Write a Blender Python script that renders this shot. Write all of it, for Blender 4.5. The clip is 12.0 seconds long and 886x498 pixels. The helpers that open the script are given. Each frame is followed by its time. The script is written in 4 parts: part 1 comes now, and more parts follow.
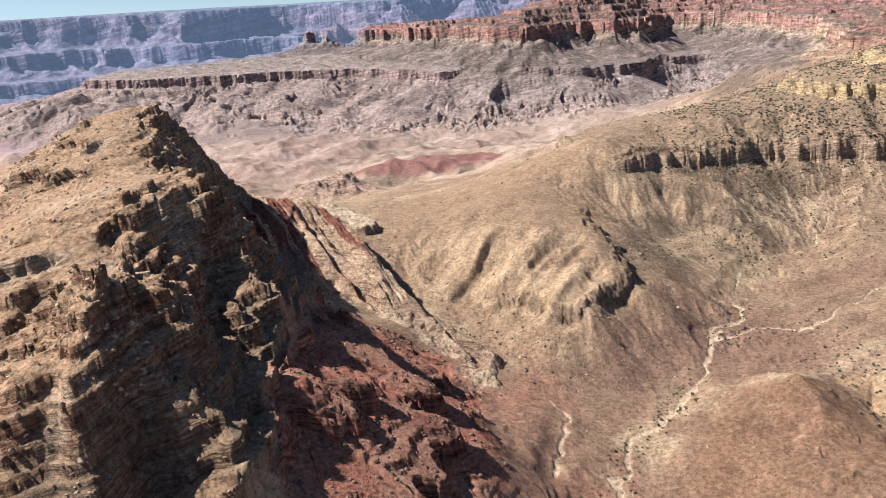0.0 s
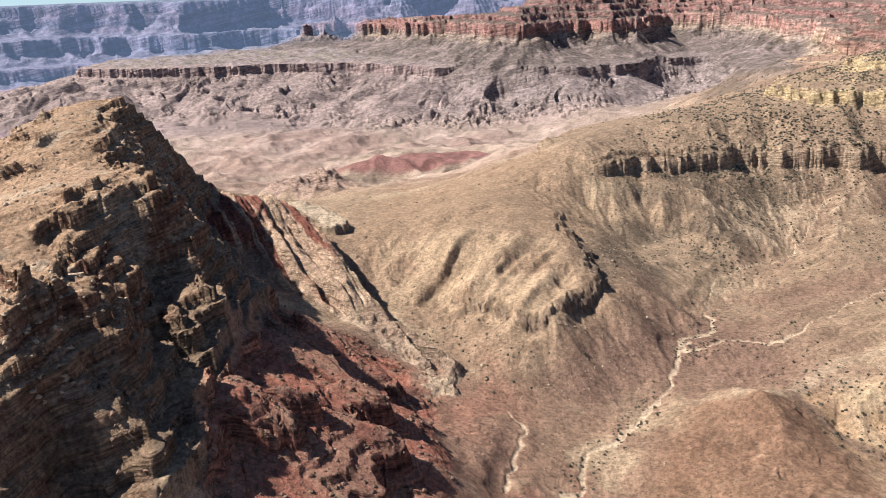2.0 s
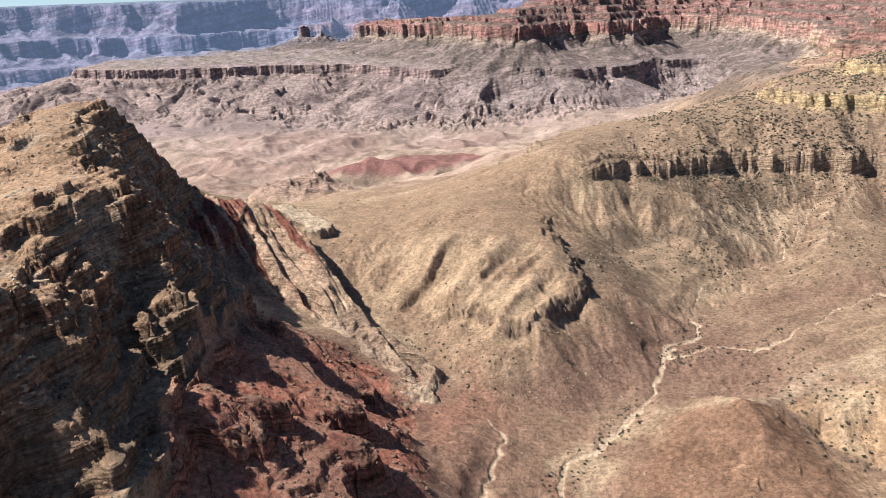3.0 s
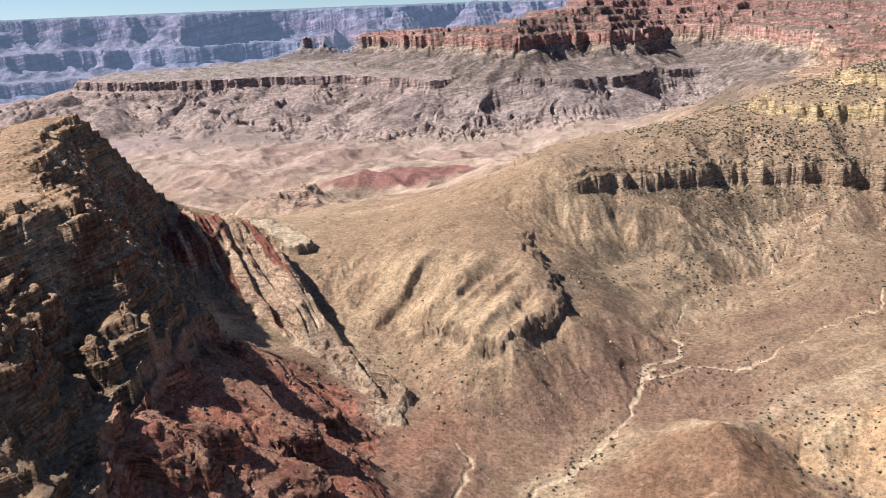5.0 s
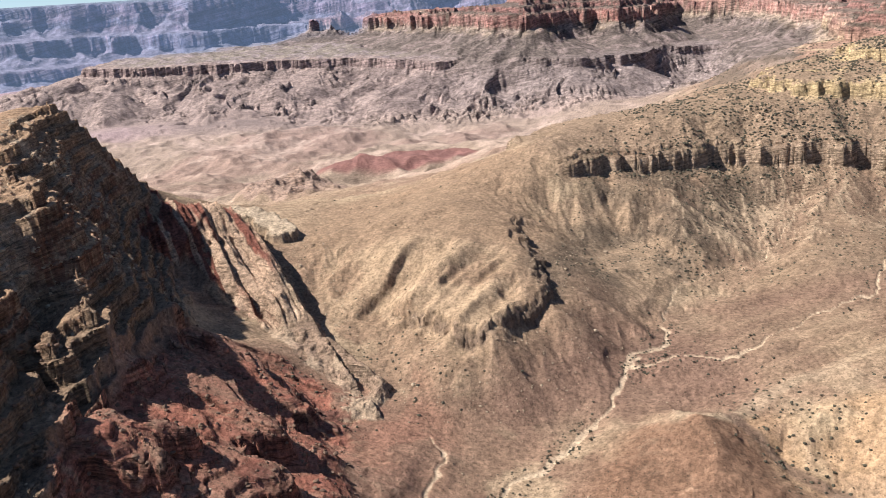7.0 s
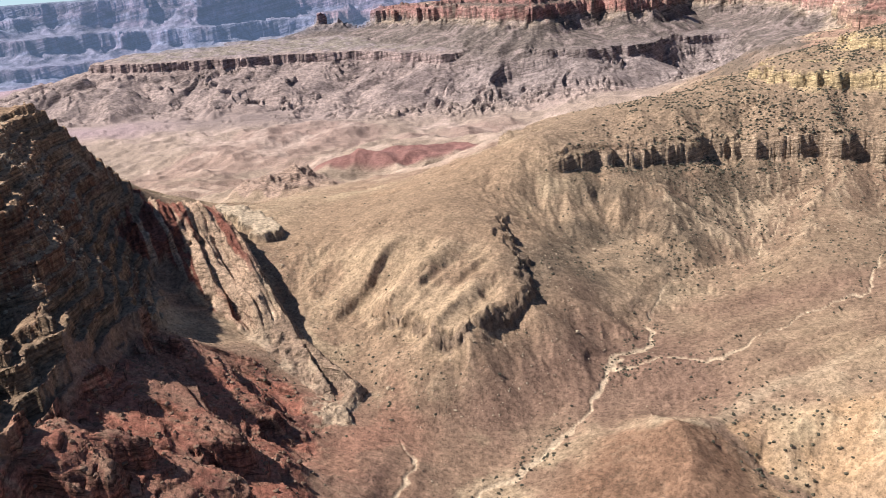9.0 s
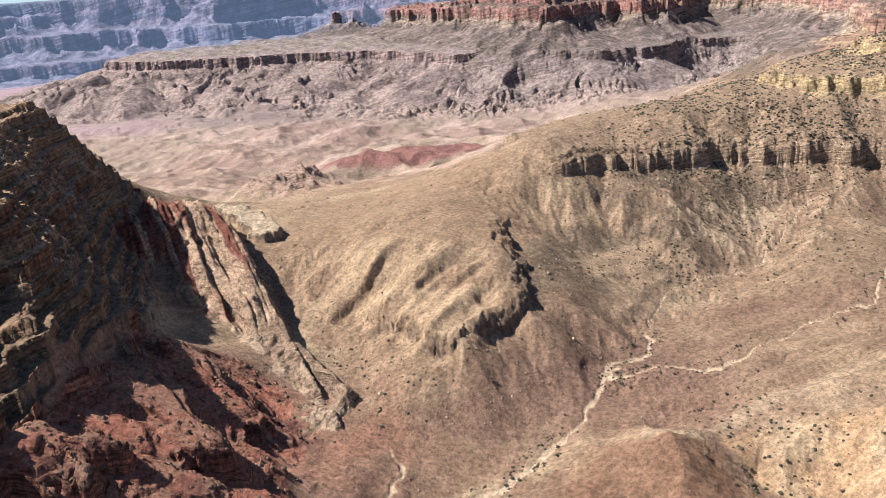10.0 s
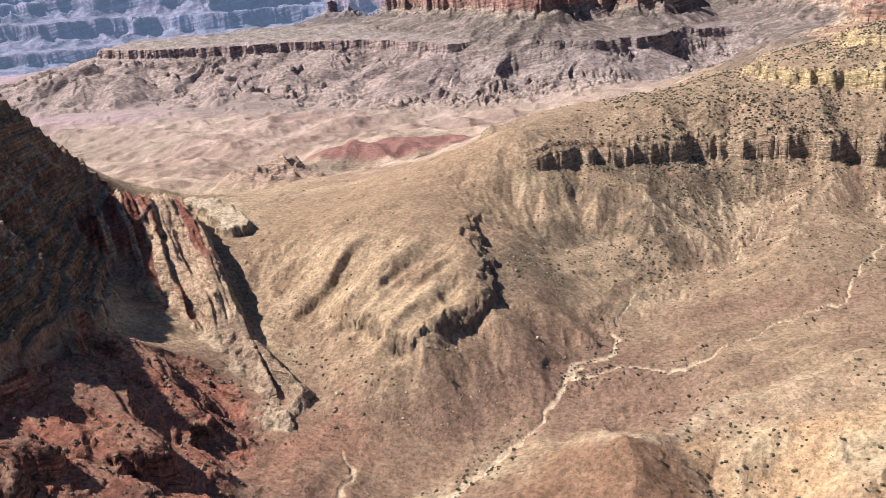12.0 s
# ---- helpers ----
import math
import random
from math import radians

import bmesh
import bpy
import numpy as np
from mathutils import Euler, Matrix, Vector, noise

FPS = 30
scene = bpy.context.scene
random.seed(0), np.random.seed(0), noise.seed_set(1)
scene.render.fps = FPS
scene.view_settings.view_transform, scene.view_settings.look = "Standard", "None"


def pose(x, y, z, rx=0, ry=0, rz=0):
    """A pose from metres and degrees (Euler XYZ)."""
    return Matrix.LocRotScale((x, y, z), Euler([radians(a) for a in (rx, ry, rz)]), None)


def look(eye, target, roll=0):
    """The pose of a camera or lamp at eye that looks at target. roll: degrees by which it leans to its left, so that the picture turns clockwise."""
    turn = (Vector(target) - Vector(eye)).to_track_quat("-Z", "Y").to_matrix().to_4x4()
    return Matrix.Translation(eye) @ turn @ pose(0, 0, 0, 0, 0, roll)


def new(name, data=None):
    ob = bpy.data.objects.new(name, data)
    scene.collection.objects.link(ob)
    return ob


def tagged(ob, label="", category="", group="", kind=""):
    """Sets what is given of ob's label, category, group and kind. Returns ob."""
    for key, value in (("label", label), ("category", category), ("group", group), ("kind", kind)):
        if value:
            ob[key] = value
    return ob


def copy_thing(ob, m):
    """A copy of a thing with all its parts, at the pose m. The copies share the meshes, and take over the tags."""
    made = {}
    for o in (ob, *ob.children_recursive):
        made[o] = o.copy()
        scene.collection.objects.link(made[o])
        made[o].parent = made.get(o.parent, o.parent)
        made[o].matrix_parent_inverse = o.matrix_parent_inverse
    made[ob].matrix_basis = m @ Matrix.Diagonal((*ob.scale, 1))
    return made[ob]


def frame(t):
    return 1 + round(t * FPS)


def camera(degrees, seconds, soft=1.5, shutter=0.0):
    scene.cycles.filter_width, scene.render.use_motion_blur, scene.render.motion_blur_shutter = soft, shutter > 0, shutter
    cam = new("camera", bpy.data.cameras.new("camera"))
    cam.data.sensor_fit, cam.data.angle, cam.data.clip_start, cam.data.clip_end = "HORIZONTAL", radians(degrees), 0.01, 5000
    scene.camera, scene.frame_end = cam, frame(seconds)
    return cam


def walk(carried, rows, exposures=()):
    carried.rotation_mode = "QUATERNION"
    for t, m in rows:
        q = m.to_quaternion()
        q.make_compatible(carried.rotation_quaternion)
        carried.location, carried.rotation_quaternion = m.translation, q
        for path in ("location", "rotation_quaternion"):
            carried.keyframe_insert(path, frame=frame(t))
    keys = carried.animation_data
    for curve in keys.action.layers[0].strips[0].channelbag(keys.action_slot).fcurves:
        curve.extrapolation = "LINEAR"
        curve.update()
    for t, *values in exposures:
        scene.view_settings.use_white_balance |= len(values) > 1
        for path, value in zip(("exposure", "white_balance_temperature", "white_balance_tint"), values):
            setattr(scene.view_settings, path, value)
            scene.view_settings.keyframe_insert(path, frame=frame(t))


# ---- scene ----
cam = camera(57.6, 12.0, soft=0.75)
METRES, EYE, TILT, LEAN, TURN = 200.0, 260.0, -18.0, 3.0, 0.0
ROWS = [
    (0.0, 0.0, 0.0, 0.0, 0.0, -0.0, -0.0),
    (0.5, 0.0357, 0.0247, 0.0094, 0.49, 0.08, -0.09),
    (1.0, 0.0716, 0.046, 0.0185, 0.6, -0.03, -0.11),
    (1.5, 0.1087, 0.061, 0.0259, 0.34, -0.2, -0.38),
    (2.0, 0.1451, 0.0787, 0.0342, 0.01, -0.32, -1.27),
    (2.5, 0.1809, 0.1008, 0.0434, -0.26, -0.33, -1.64),
    (3.0, 0.2173, 0.117, 0.0508, 0.03, -0.23, -1.38),
    (5.0, 0.3617, 0.1939, 0.0838, 0.72, 0.43, -1.23),
    (5.5, 0.3976, 0.2124, 0.0911, 1.21, 0.29, -1.28),
    (6.0, 0.4336, 0.2332, 0.0987, 2.03, 0.24, -1.1),
    (6.5, 0.4698, 0.2503, 0.1061, 2.27, -0.28, -0.96),
    (7.0, 0.5063, 0.2698, 0.1129, 1.92, -0.92, -0.6),
    (9.0, 0.6496, 0.3449, 0.1429, 3.05, -1.5, -0.24),
    (9.5, 0.6849, 0.367, 0.1506, 3.82, -1.5, -0.63),
    (10.0, 0.7202, 0.3896, 0.1582, 4.14, -1.52, -1.0),
    (10.5, 0.7568, 0.4063, 0.1644, 4.08, -1.82, -1.31),
    (11.0, 0.7931, 0.4263, 0.1723, 3.92, -2.14, -1.33),
    (11.5, 0.8293, 0.4444, 0.1794, 4.01, -2.33, -1.17),
    (12.0, 0.8649, 0.4615, 0.1874, 4.33, -2.29, -1.21),
]
walk(cam, [(t, pose(0, 0, EYE, TILT, LEAN, TURN) @ pose(METRES * x, METRES * y, METRES * z, 90 + pitch, roll, yaw)) for t, x, y, z, yaw, pitch, roll in ROWS], exposures=[(0.0, 0.85), (9.0, 0.83), (12.0, 0.89)])

# ---- world, sun and exposure ----
SUN_AZ, SUN_EL = 170.0, 45.0          # degrees; azimuth counted from +x towards +y
world = bpy.data.worlds.new("desert_sky")
scene.world = world
world.use_nodes = True
wn = world.node_tree
wn.nodes.clear()
sky = wn.nodes.new("ShaderNodeTexSky")
sky.sky_type = "NISHITA"
sky.sun_disc = False
sky.sun_elevation = radians(SUN_EL)
sky.sun_rotation = radians(90 - SUN_AZ)
sky.altitude = 2000
sky.dust_density, sky.air_density, sky.ozone_density = 0.5, 1.0, 2.0
bg = wn.nodes.new("ShaderNodeBackground")
bg.inputs["Strength"].default_value = 0.062
way = wn.nodes.new("ShaderNodeTexCoord")
lift = wn.nodes.new("ShaderNodeVectorMath")        # thin haze: the band over the rim is as pale as the sky a little higher
lift.operation = "ADD"
lift.inputs[1].default_value = (0, 0, 0.07)
wn.links.new(way.outputs["Generated"], lift.inputs[0])
wn.links.new(lift.outputs["Vector"], sky.inputs["Vector"])
wout = wn.nodes.new("ShaderNodeOutputWorld")
wn.links.new(sky.outputs["Color"], bg.inputs["Color"])
wn.links.new(bg.outputs["Background"], wout.inputs["Surface"])

sun_data = bpy.data.lights.new("sun", "SUN")
sun_data.energy, sun_data.angle, sun_data.color = 5.0, radians(0.6), (1.0, 0.96, 0.91)
sun = new("sun", sun_data)
az, el = radians(SUN_AZ), radians(SUN_EL)
to_sun = Vector((math.cos(az) * math.cos(el), math.sin(az) * math.cos(el), math.sin(el)))
sun.matrix_world = look(to_sun * 900, (0, 0, 0))

# ---- noise on whole arrays ----
LATTICE = np.random.RandomState(7).rand(3, 512, 512).astype(np.float32) * 2 - 1


def vnoise(x, y, layer=0):
    """Smooth lattice noise from -1 to 1."""
    xi, yi = np.floor(x), np.floor(y)
    fx, fy = (x - xi).astype(np.float32), (y - yi).astype(np.float32)
    fx, fy = fx * fx * fx * (fx * (fx * 6 - 15) + 10), fy * fy * fy * (fy * (fy * 6 - 15) + 10)
    x0, y0 = xi.astype(np.int64) & 511, yi.astype(np.int64) & 511
    x1, y1 = (x0 + 1) & 511, (y0 + 1) & 511
    g = LATTICE[layer]
    a = g[x0, y0] * (1 - fx) + g[x1, y0] * fx
    b = g[x0, y1] * (1 - fx) + g[x1, y1] * fx
    return a * (1 - fy) + b * fy


def fbm(x, y, size, octaves=4, gain=0.5, layer=0):
    out, amp, f = 0, 1.0, 1.0 / size
    for k in range(octaves):
        c, s = math.cos(k * 0.7), math.sin(k * 0.7)
        out = out + amp * vnoise((x * c - y * s) * f + 37.3 * k, (x * s + y * c) * f + 91.7 * k, layer)
        amp, f = amp * gain, f * 2.03
    return out


def ridged(x, y, size, octaves=4, gain=0.5, layer=1):
    """Sharp crests at 1, broad lows near 0."""
    out, amp, f, total = 0, 1.0, 1.0 / size, 0
    for k in range(octaves):
        c, s = math.cos(k * 0.9), math.sin(k * 0.9)
        out = out + amp * (1 - np.abs(vnoise((x * c - y * s) * f + 17.1 * k, (x * s + y * c) * f + 53.9 * k, layer)) * 2)
        total, amp, f = total + amp, amp * gain, f * 2.07
    return out / total


def gullies(x, y, gx, gy, size, layer=0):
    """Waves across the fall line: ribs and gullies that run downhill. -1 to 1."""
    g = np.hypot(gx, gy) + 1e-4
    ux, uy = -gy / g, gx / g
    px, py = x / size, y / size
    ix, iy = np.floor(px), np.floor(py)
    fx, fy, ix, iy = px - ix, py - iy, ix.astype(np.int64), iy.astype(np.int64)
    out, total = 0, 0
    for i in (-1, 0, 1):
        for j in (-1, 0, 1):
            a, b = (ix + i) & 511, (iy + j) & 511
            dx = fx - i - 0.5 - 0.45 * LATTICE[layer][a, b]
            dy = fy - j - 0.5 - 0.45 * LATTICE[(layer + 1) % 3][a, b]
            w = np.exp(-2.6 * (dx * dx + dy * dy))
            out, total = out + w * np.cos(6.2832 * (dx * ux + dy * uy)), total + w
    return out / total


def blocks(x, y, size, layer=0):
    """Jointed blocks: a value for each block, and the nearness to its joints from 0 to 1."""
    px, py = x / size, y / size
    ix, iy = np.floor(px), np.floor(py)
    fx, fy, ix, iy = px - ix, py - iy, ix.astype(np.int64), iy.astype(np.int64)
    d1, d2, val = np.full(x.shape, 9.0), np.full(x.shape, 9.0), np.zeros(x.shape)
    for i in (-1, 0, 1):
        for j in (-1, 0, 1):
            a, b = (ix + i) & 511, (iy + j) & 511
            jx, jy = LATTICE[layer][a, b], LATTICE[(layer + 1) % 3][a, b]
            d = np.hypot(fx - i - 0.5 - 0.45 * jx, fy - j - 0.5 - 0.45 * jy)
            near = d < d1
            d2 = np.where(near, d1, np.minimum(d2, d))
            val = np.where(near, LATTICE[(layer + 2) % 3][a, b], val)
            d1 = np.where(near, d, d1)
    return val, 1 - np.clip((d2 - d1) * 3, 0, 1)


def blocks_in(mask, x, y, size, layer=0):
    """blocks(), worked out only where the mask is set."""
    val, joint = np.zeros(x.shape), np.zeros(x.shape)
    q = np.where(mask)[0]
    val[q], joint[q] = blocks(x[q], y[q], size, layer)
    return val, joint


def smooth(a, lo, hi):
    t = np.clip((a - lo) / (hi - lo), 0, 1)
    return t * t * (3 - 2 * t)


def line_distance(x, y, pts):
    """Distance to a polyline, and the height along it where points carry one."""
    best, zb = np.full(x.shape, 1e9), np.zeros(x.shape)
    for p, q in zip(pts, pts[1:]):
        dx, dy = q[0] - p[0], q[1] - p[1]
        t = np.clip(((x - p[0]) * dx + (y - p[1]) * dy) / (dx * dx + dy * dy), 0, 1)
        d = np.hypot(x - p[0] - t * dx, y - p[1] - t * dy)
        near = d < best
        best[near] = d[near]
        if len(p) > 2:
            zb[near] = (p[2] + t * (q[2] - p[2]))[near]
    return best, zb


def inside(x, y, poly):
    """Signed distance to a closed outline, positive within."""
    hit = np.zeros(x.shape, bool)
    for (ax, ay), (bx, by) in zip(poly, poly[1:] + poly[:1]):
        if ay != by:
            hit ^= ((ay > y) != (by > y)) & (x < (bx - ax) * (y - ay) / (by - ay) + ax)
    d, _ = line_distance(x, y, poly + poly[:1])
    return np.where(hit, d, -d)


def gullies_in(mask, x, y, gx, gy, size, layer=0):
    """gullies(), worked out only where the mask is set."""
    out = np.zeros(x.shape)
    q = np.where(mask)[0]
    out[q] = gullies(x[q], y[q], gx[q], gy[q], size, layer)
    return out


def beds(h, thin, thick, seed, share=0.3, tall=0.85, low=-80, high=260):
    """Ledges: uneven beds, each with a short steep scarp and a longer tread above it."""
    rs, at, knots, out = np.random.RandomState(seed), float(low), [], []
    while at < high:
        t, w = rs.uniform(thin, thick), rs.uniform(0.7, 1.3)
        knots += [at, at + share * w * t]
        out += [at, at + (tall + (1 - tall) * 0.5 * rs.rand()) * t]
        at += t
    return np.interp(h, knots, out)


def step(z, at, h, reach, sharp=1.2):
    """A cliff of height h along the contour `at`; slopes ease back to themselves beyond `reach`."""
    u = z - at
    return h * (0.5 * np.tanh(u / sharp)) * np.exp(-(u / reach) ** 2)


# ---- the lie of the land: guide heights, landform by landform ----
WASH_MAIN = [(20, 130, -66), (40, 250, -57), (68, 360, -48), (96, 440, -40), (122, 485, -37), (147, 512, -35), (170, 537, -32), (190, 565, -29), (197, 586, -28), (207, 603, -25), (228, 622, -22), (247, 664, -20)]
WASH_NORTH = [(247, 664, -20), (262, 715, -14), (300, 742, -11), (366, 772, -7), (398, 825, 8), (430, 872, 22)]
WASH_EAST = [(207, 603, -25), (240, 606, -21), (281, 606, -18), (344, 642, -11), (406, 664, -2), (436, 706, 3), (481, 767, 10), (600, 830, 26)]
WASH_RED = [(60, 430, -36), (72, 488, -29), (64, 516, -26)]
RILL = [(200, 588, -26), (262, 580, -21), (330, 600, -12), (420, 636, 0), (560, 700, 14)]
RILL_LOW = [(192, 562, -28), (262, 556, -22), (320, 570, -13), (430, 600, 8)]
GUIDES = {
    "mesa top": [(-291, 771, 162), (-279, 766, 163), (-364, 696, 129), (-246, 541, 142), (-203, 473, 137), (-174, 510, 142), (-320, 560, 122), (-420, 560, 100), (-330, 470, 112), (-450, 760, 110), (-228, 640, 154), (-600, 700, 60)],
    "mesa flank": [(-208, 737, 70), (-124, 580, 45), (-138, 503, 107), (-150, 426, 92), (-210, 361, 96), (-141, 356, 85), (-118, 331, 58), (-111, 348, 62), (-91, 341, 41), (-190, 300, 62), (-260, 330, 80), (-150, 250, 20), (-280, 230, 30), (-300, 880, 90), (-230, 850, 55), (-235, 800, 90), (-420, 900, 70)],
    "mesa front": [(-183, 504, 142), (-158, 507, 134), (-157, 484, 99), (-168, 380, 134), (-204, 352, 106), (-144, 360, 92), (-134, 426, 78), (-123, 464, 86), (-145, 502, 102), (-128, 351, 81), (-112, 336, 65), (-128, 326, 53), (-163, 327, 95), (-177, 314, 94), (-147, 323, 68), (-196, 506, 147), (-108, 461, 69), (-121, 519, 76), (-99, 510, 43), (-82, 532, 40), (-238, 712, 120), (-256, 700, 150), (-235, 785, 102), (-262, 785, 135)],
    "shaded foot": [(-160, 690, 22), (-120, 640, 14), (-180, 720, 36), (-110, 600, 22), (-117, 683, 10), (-74, 643, -1), (-190, 690, 60)],
    "fin side": [(-34, 562, -4), (-11, 489, -3), (68, 488, -26), (46, 704, 20), (16, 724, 19), (-47, 765, 18), (83, 606, 2), (-94, 451, 47), (-47, 420, 31)],
    "wash hills": [(205, 521, -25), (214, 514, -17), (254, 514, -12), (271, 492, -22), (312, 551, -8), (261, 471, -20), (317, 470, -22), (313, 497, -13), (374, 564, 4), (177, 534, -29), (235, 490, -12), (340, 500, -6), (290, 440, -24)],
    "red ledges": [(-55, 417, 34), (-13, 488, 2), (-62, 480, 36), (-95, 531, 45), (-38, 582, -3), (-46, 636, -4), (0, 400, 0), (-30, 300, 0), (40, 300, -30), (-90, 620, 12)],
    "saddle": [(-182, 780, 40), (-141, 718, 30), (-170, 740, 40), (-91, 666, 3), (-22, 609, -10), (-180, 830, 35), (-131, 884, 22), (-139, 898, 24), (-75, 813, 21)],
    "bench hill": [(6, 776, 30), (60, 782, 43), (89, 838, 44), (20, 725, 24), (149, 845, 34), (150, 692, 19), (92, 611, 7), (1, 695, -1), (-47, 760, 14), (167, 635, -2), (148, 614, -6), (16, 625, -16), (181, 660, 3), (102, 562, -24), (110, 720, 30), (130, 780, 34), (60, 680, 17), (34, 587, -22), (120, 650, 14)],
    "escarpment": [(184, 924, 76), (204, 894, 56), (249, 936, 66), (385, 932, 55), (430, 923, 58), (489, 917, 62), (324, 970, 84), (457, 1006, 107), (556, 1021, 128), (507, 1033, 114), (264, 859, 33), (313, 847, 23), (422, 897, 37), (482, 842, 19), (309, 788, 6), (227, 816, 6), (174, 838, 28), (257, 726, -8), (445, 855, 27), (395, 750, 6), (640, 960, 120), (620, 860, 45), (700, 1050, 165)],
    "badlands": [(236, 545, -26), (299, 684, -15), (430, 540, 12), (270, 380, -14), (420, 400, 10), (500, 620, 14), (200, 420, -25), (220, 300, -20)],
    "back slopes": [(120, 1000, 56), (60, 950, 40), (230, 1080, 78), (330, 1150, 70), (100, 1150, 10), (-20, 930, 18), (-120, 1080, -10), (-139, 1341, -50), (-197, 1323, -48), (-131, 1566, -76), (300, 1400, 10), (480, 1300, 80), (20, 1350, -30), (-280, 1061, -30), (-420, 1100, -60)],
    "inner valley": [(166, 1866, -92), (116, 1863, -108), (14, 1789, -86), (-86, 1793, -95), (-514, 1961, -116), (-346, 1827, -118), (-70, 2242, -117), (183, 2174, -106), (554, 2015, -45), (643, 1795, 45), (691, 1737, 70), (800, 1660, 100), (400, 1700, -50), (-500, 1450, -90), (-900, 1900, -140), (-300, 1500, -90)],
    "outskirts": [(-900, 300, 0), (-900, 900, -30), (-900, 1500, -120), (1100, 300, 60), (1100, 800, 120), (1000, 1400, 110), (0, -500, -90), (-600, -400, -40), (700, -400, 20), (-1100, 2350, -125), (-500, 2350, -120), (300, 2330, -85), (700, 2300, -60), (1200, 2200, 60)],
}


def thin_plate(points, stiff=0.5):
    p = np.array(points, float)
    xy, n = p[:, :2] / 500, len(p)
    d2 = ((xy[:, None] - xy[None]) ** 2).sum(-1)
    k = 0.5 * d2 * np.log(d2 + 1e-12) + stiff * 1e-4 * np.eye(n)
    a = np.hstack([np.ones((n, 1)), xy])
    m = np.block([[k, a], [a.T, np.zeros((3, 3))]])
    w = np.linalg.solve(m, np.concatenate([p[:, 2], np.zeros(3)]))

    def height(x, y):
        x, y = x / 500, y / 500
        out = w[n] + w[n + 1] * x + w[n + 2] * y
        for (px, py), c in zip(xy, w[:n]):
            d2 = (x - px) ** 2 + (y - py) ** 2
            out += c * 0.5 * d2 * np.log(d2 + 1e-12)
        return out
    return height


guide_points = [p for group in GUIDES.values() for p in group]
for run in (WASH_MAIN, WASH_NORTH[1:], WASH_EAST[1:], WASH_RED + [(60, 530, -25), (20, 575, -21)]):
    guide_points += run
near_height = thin_plate(guide_points, 1.5)

# ---- outlines of landforms ----
MESA = [(-150, 180), (-96, 335), (-112, 430), (-112, 480), (-108, 560), (-140, 640), (-180, 710), (-205, 800), (-300, 900), (-480, 920), (-700, 800), (-700, 180)]
FIN_CREST = [(-186, 786, 66), (-160, 797, 64), (-118, 777, 48), (-76, 707, 29), (-28, 629, 2), (26, 571, -11), (20, 553, -16)]
FIN_CAP = [(-162, 880, 33), (-126, 862, 32), (-98, 815, 29)]
RED = [(-100, 540), (-100, 500), (-106, 420), (-96, 335), (-40, 290), (10, 370), (18, 440), (14, 510), (-10, 564), (-46, 592), (-80, 575)]
BENCH = [(-60, 800), (-30, 715), (30, 664), (62, 638), (83, 612), (104, 611), (140, 640), (152, 668), (147, 705), (140, 745), (140, 800), (128, 850), (110, 960), (-40, 960)]
TAPEATS = [(-900, 4700), (-1150, 4100), (-1350, 3350), (-1345, 3010), (-1107, 2863), (-849, 2890), (-614, 2907), (-286, 2854), (-7, 2625), (207, 2620), (300, 2520), (430, 2467), (560, 2560), (700, 2680), (876, 2690), (1000, 2400), (1250, 2300), (3000, 2300), (3600, 5400), (-700, 5400)]
REDWALL = [(-620, 3760), (-590, 3650), (-500, 3610), (-430, 3680), (-400, 3640), (-345, 3560), (-210, 3380), (-120, 3200), (-60, 3110), (50, 3060), (130, 2880), (205, 2745), (322, 2690), (390, 2870), (500, 2880), (572, 2806), (680, 2860), (740, 3060), (860, 3260), (1000, 3050), (1080, 2650), (980, 2150), (830, 1760), (795, 1660), (840, 1560), (1000, 1500), (3000, 1400), (3600, 5400), (700, 5400), (420, 4100), (100, 3700), (-300, 3790)]
TEMPLE = [(20, 4240), (150, 4160), (280, 4230), (260, 4420), (60, 4420)]
TEMPLE_FAR = [(-330, 4380), (-220, 4330), (-130, 4400), (-180, 4520), (-320, 4500)]
WALL_PROFILE = [(-400, -30), (-260, 6), (-175, 14), (-60, 46), (0, 84), (9, 122), (55, 132), (62, 146), (105, 152), (112, 168), (160, 174), (168, 196), (230, 206), (238, 232), (330, 246), (700, 262)]
RIM_PROFILE = [(-1500, -150), (-800, -132), (-560, -110), (-540, -62), (-420, -52), (-300, -10), (-285, 52), (-190, 66), (-110, 110), (-100, 140), (-40, 160), (-28, 205), (40, 214), (900, 222)]


def far_inset(x, y):
    """How far within the red cliff line, with spurs and alcoves."""
    wob = 48 * fbm(x, y, 230, 2, 0.5, 2) + 42 * (ridged(x, y, 105, 3) - 0.5) * smooth(inside(x, y, REDWALL), -90, -20)
    cap = np.interp(x, [-600, 40, 180, 330, 520, 900], [56, 58, 70, 150, 190, 700]) + 12 * fbm(x, y, 120, 2)
    d = np.minimum(inside(x, y, REDWALL) + wob, cap)
    t = np.maximum(inside(x, y, TEMPLE) * 2.2, inside(x, y, TEMPLE_FAR) * 1.9) + 0.5 * wob + 70
    return np.maximum(d, np.minimum(t, 420))


def rim_inset(x, y):
    """How far within the plateau that closes the view."""
    a = np.arctan2(x, y)
    reach = 4720 + 140 * np.sin(a * 9 + 1) + 90 * np.sin(a * 23)
    return np.hypot(x, y) - reach + 150 * fbm(x, y, 420, 2, 0.5, 1) + 150 * (ridged(x, y, 300, 3) - 0.4)


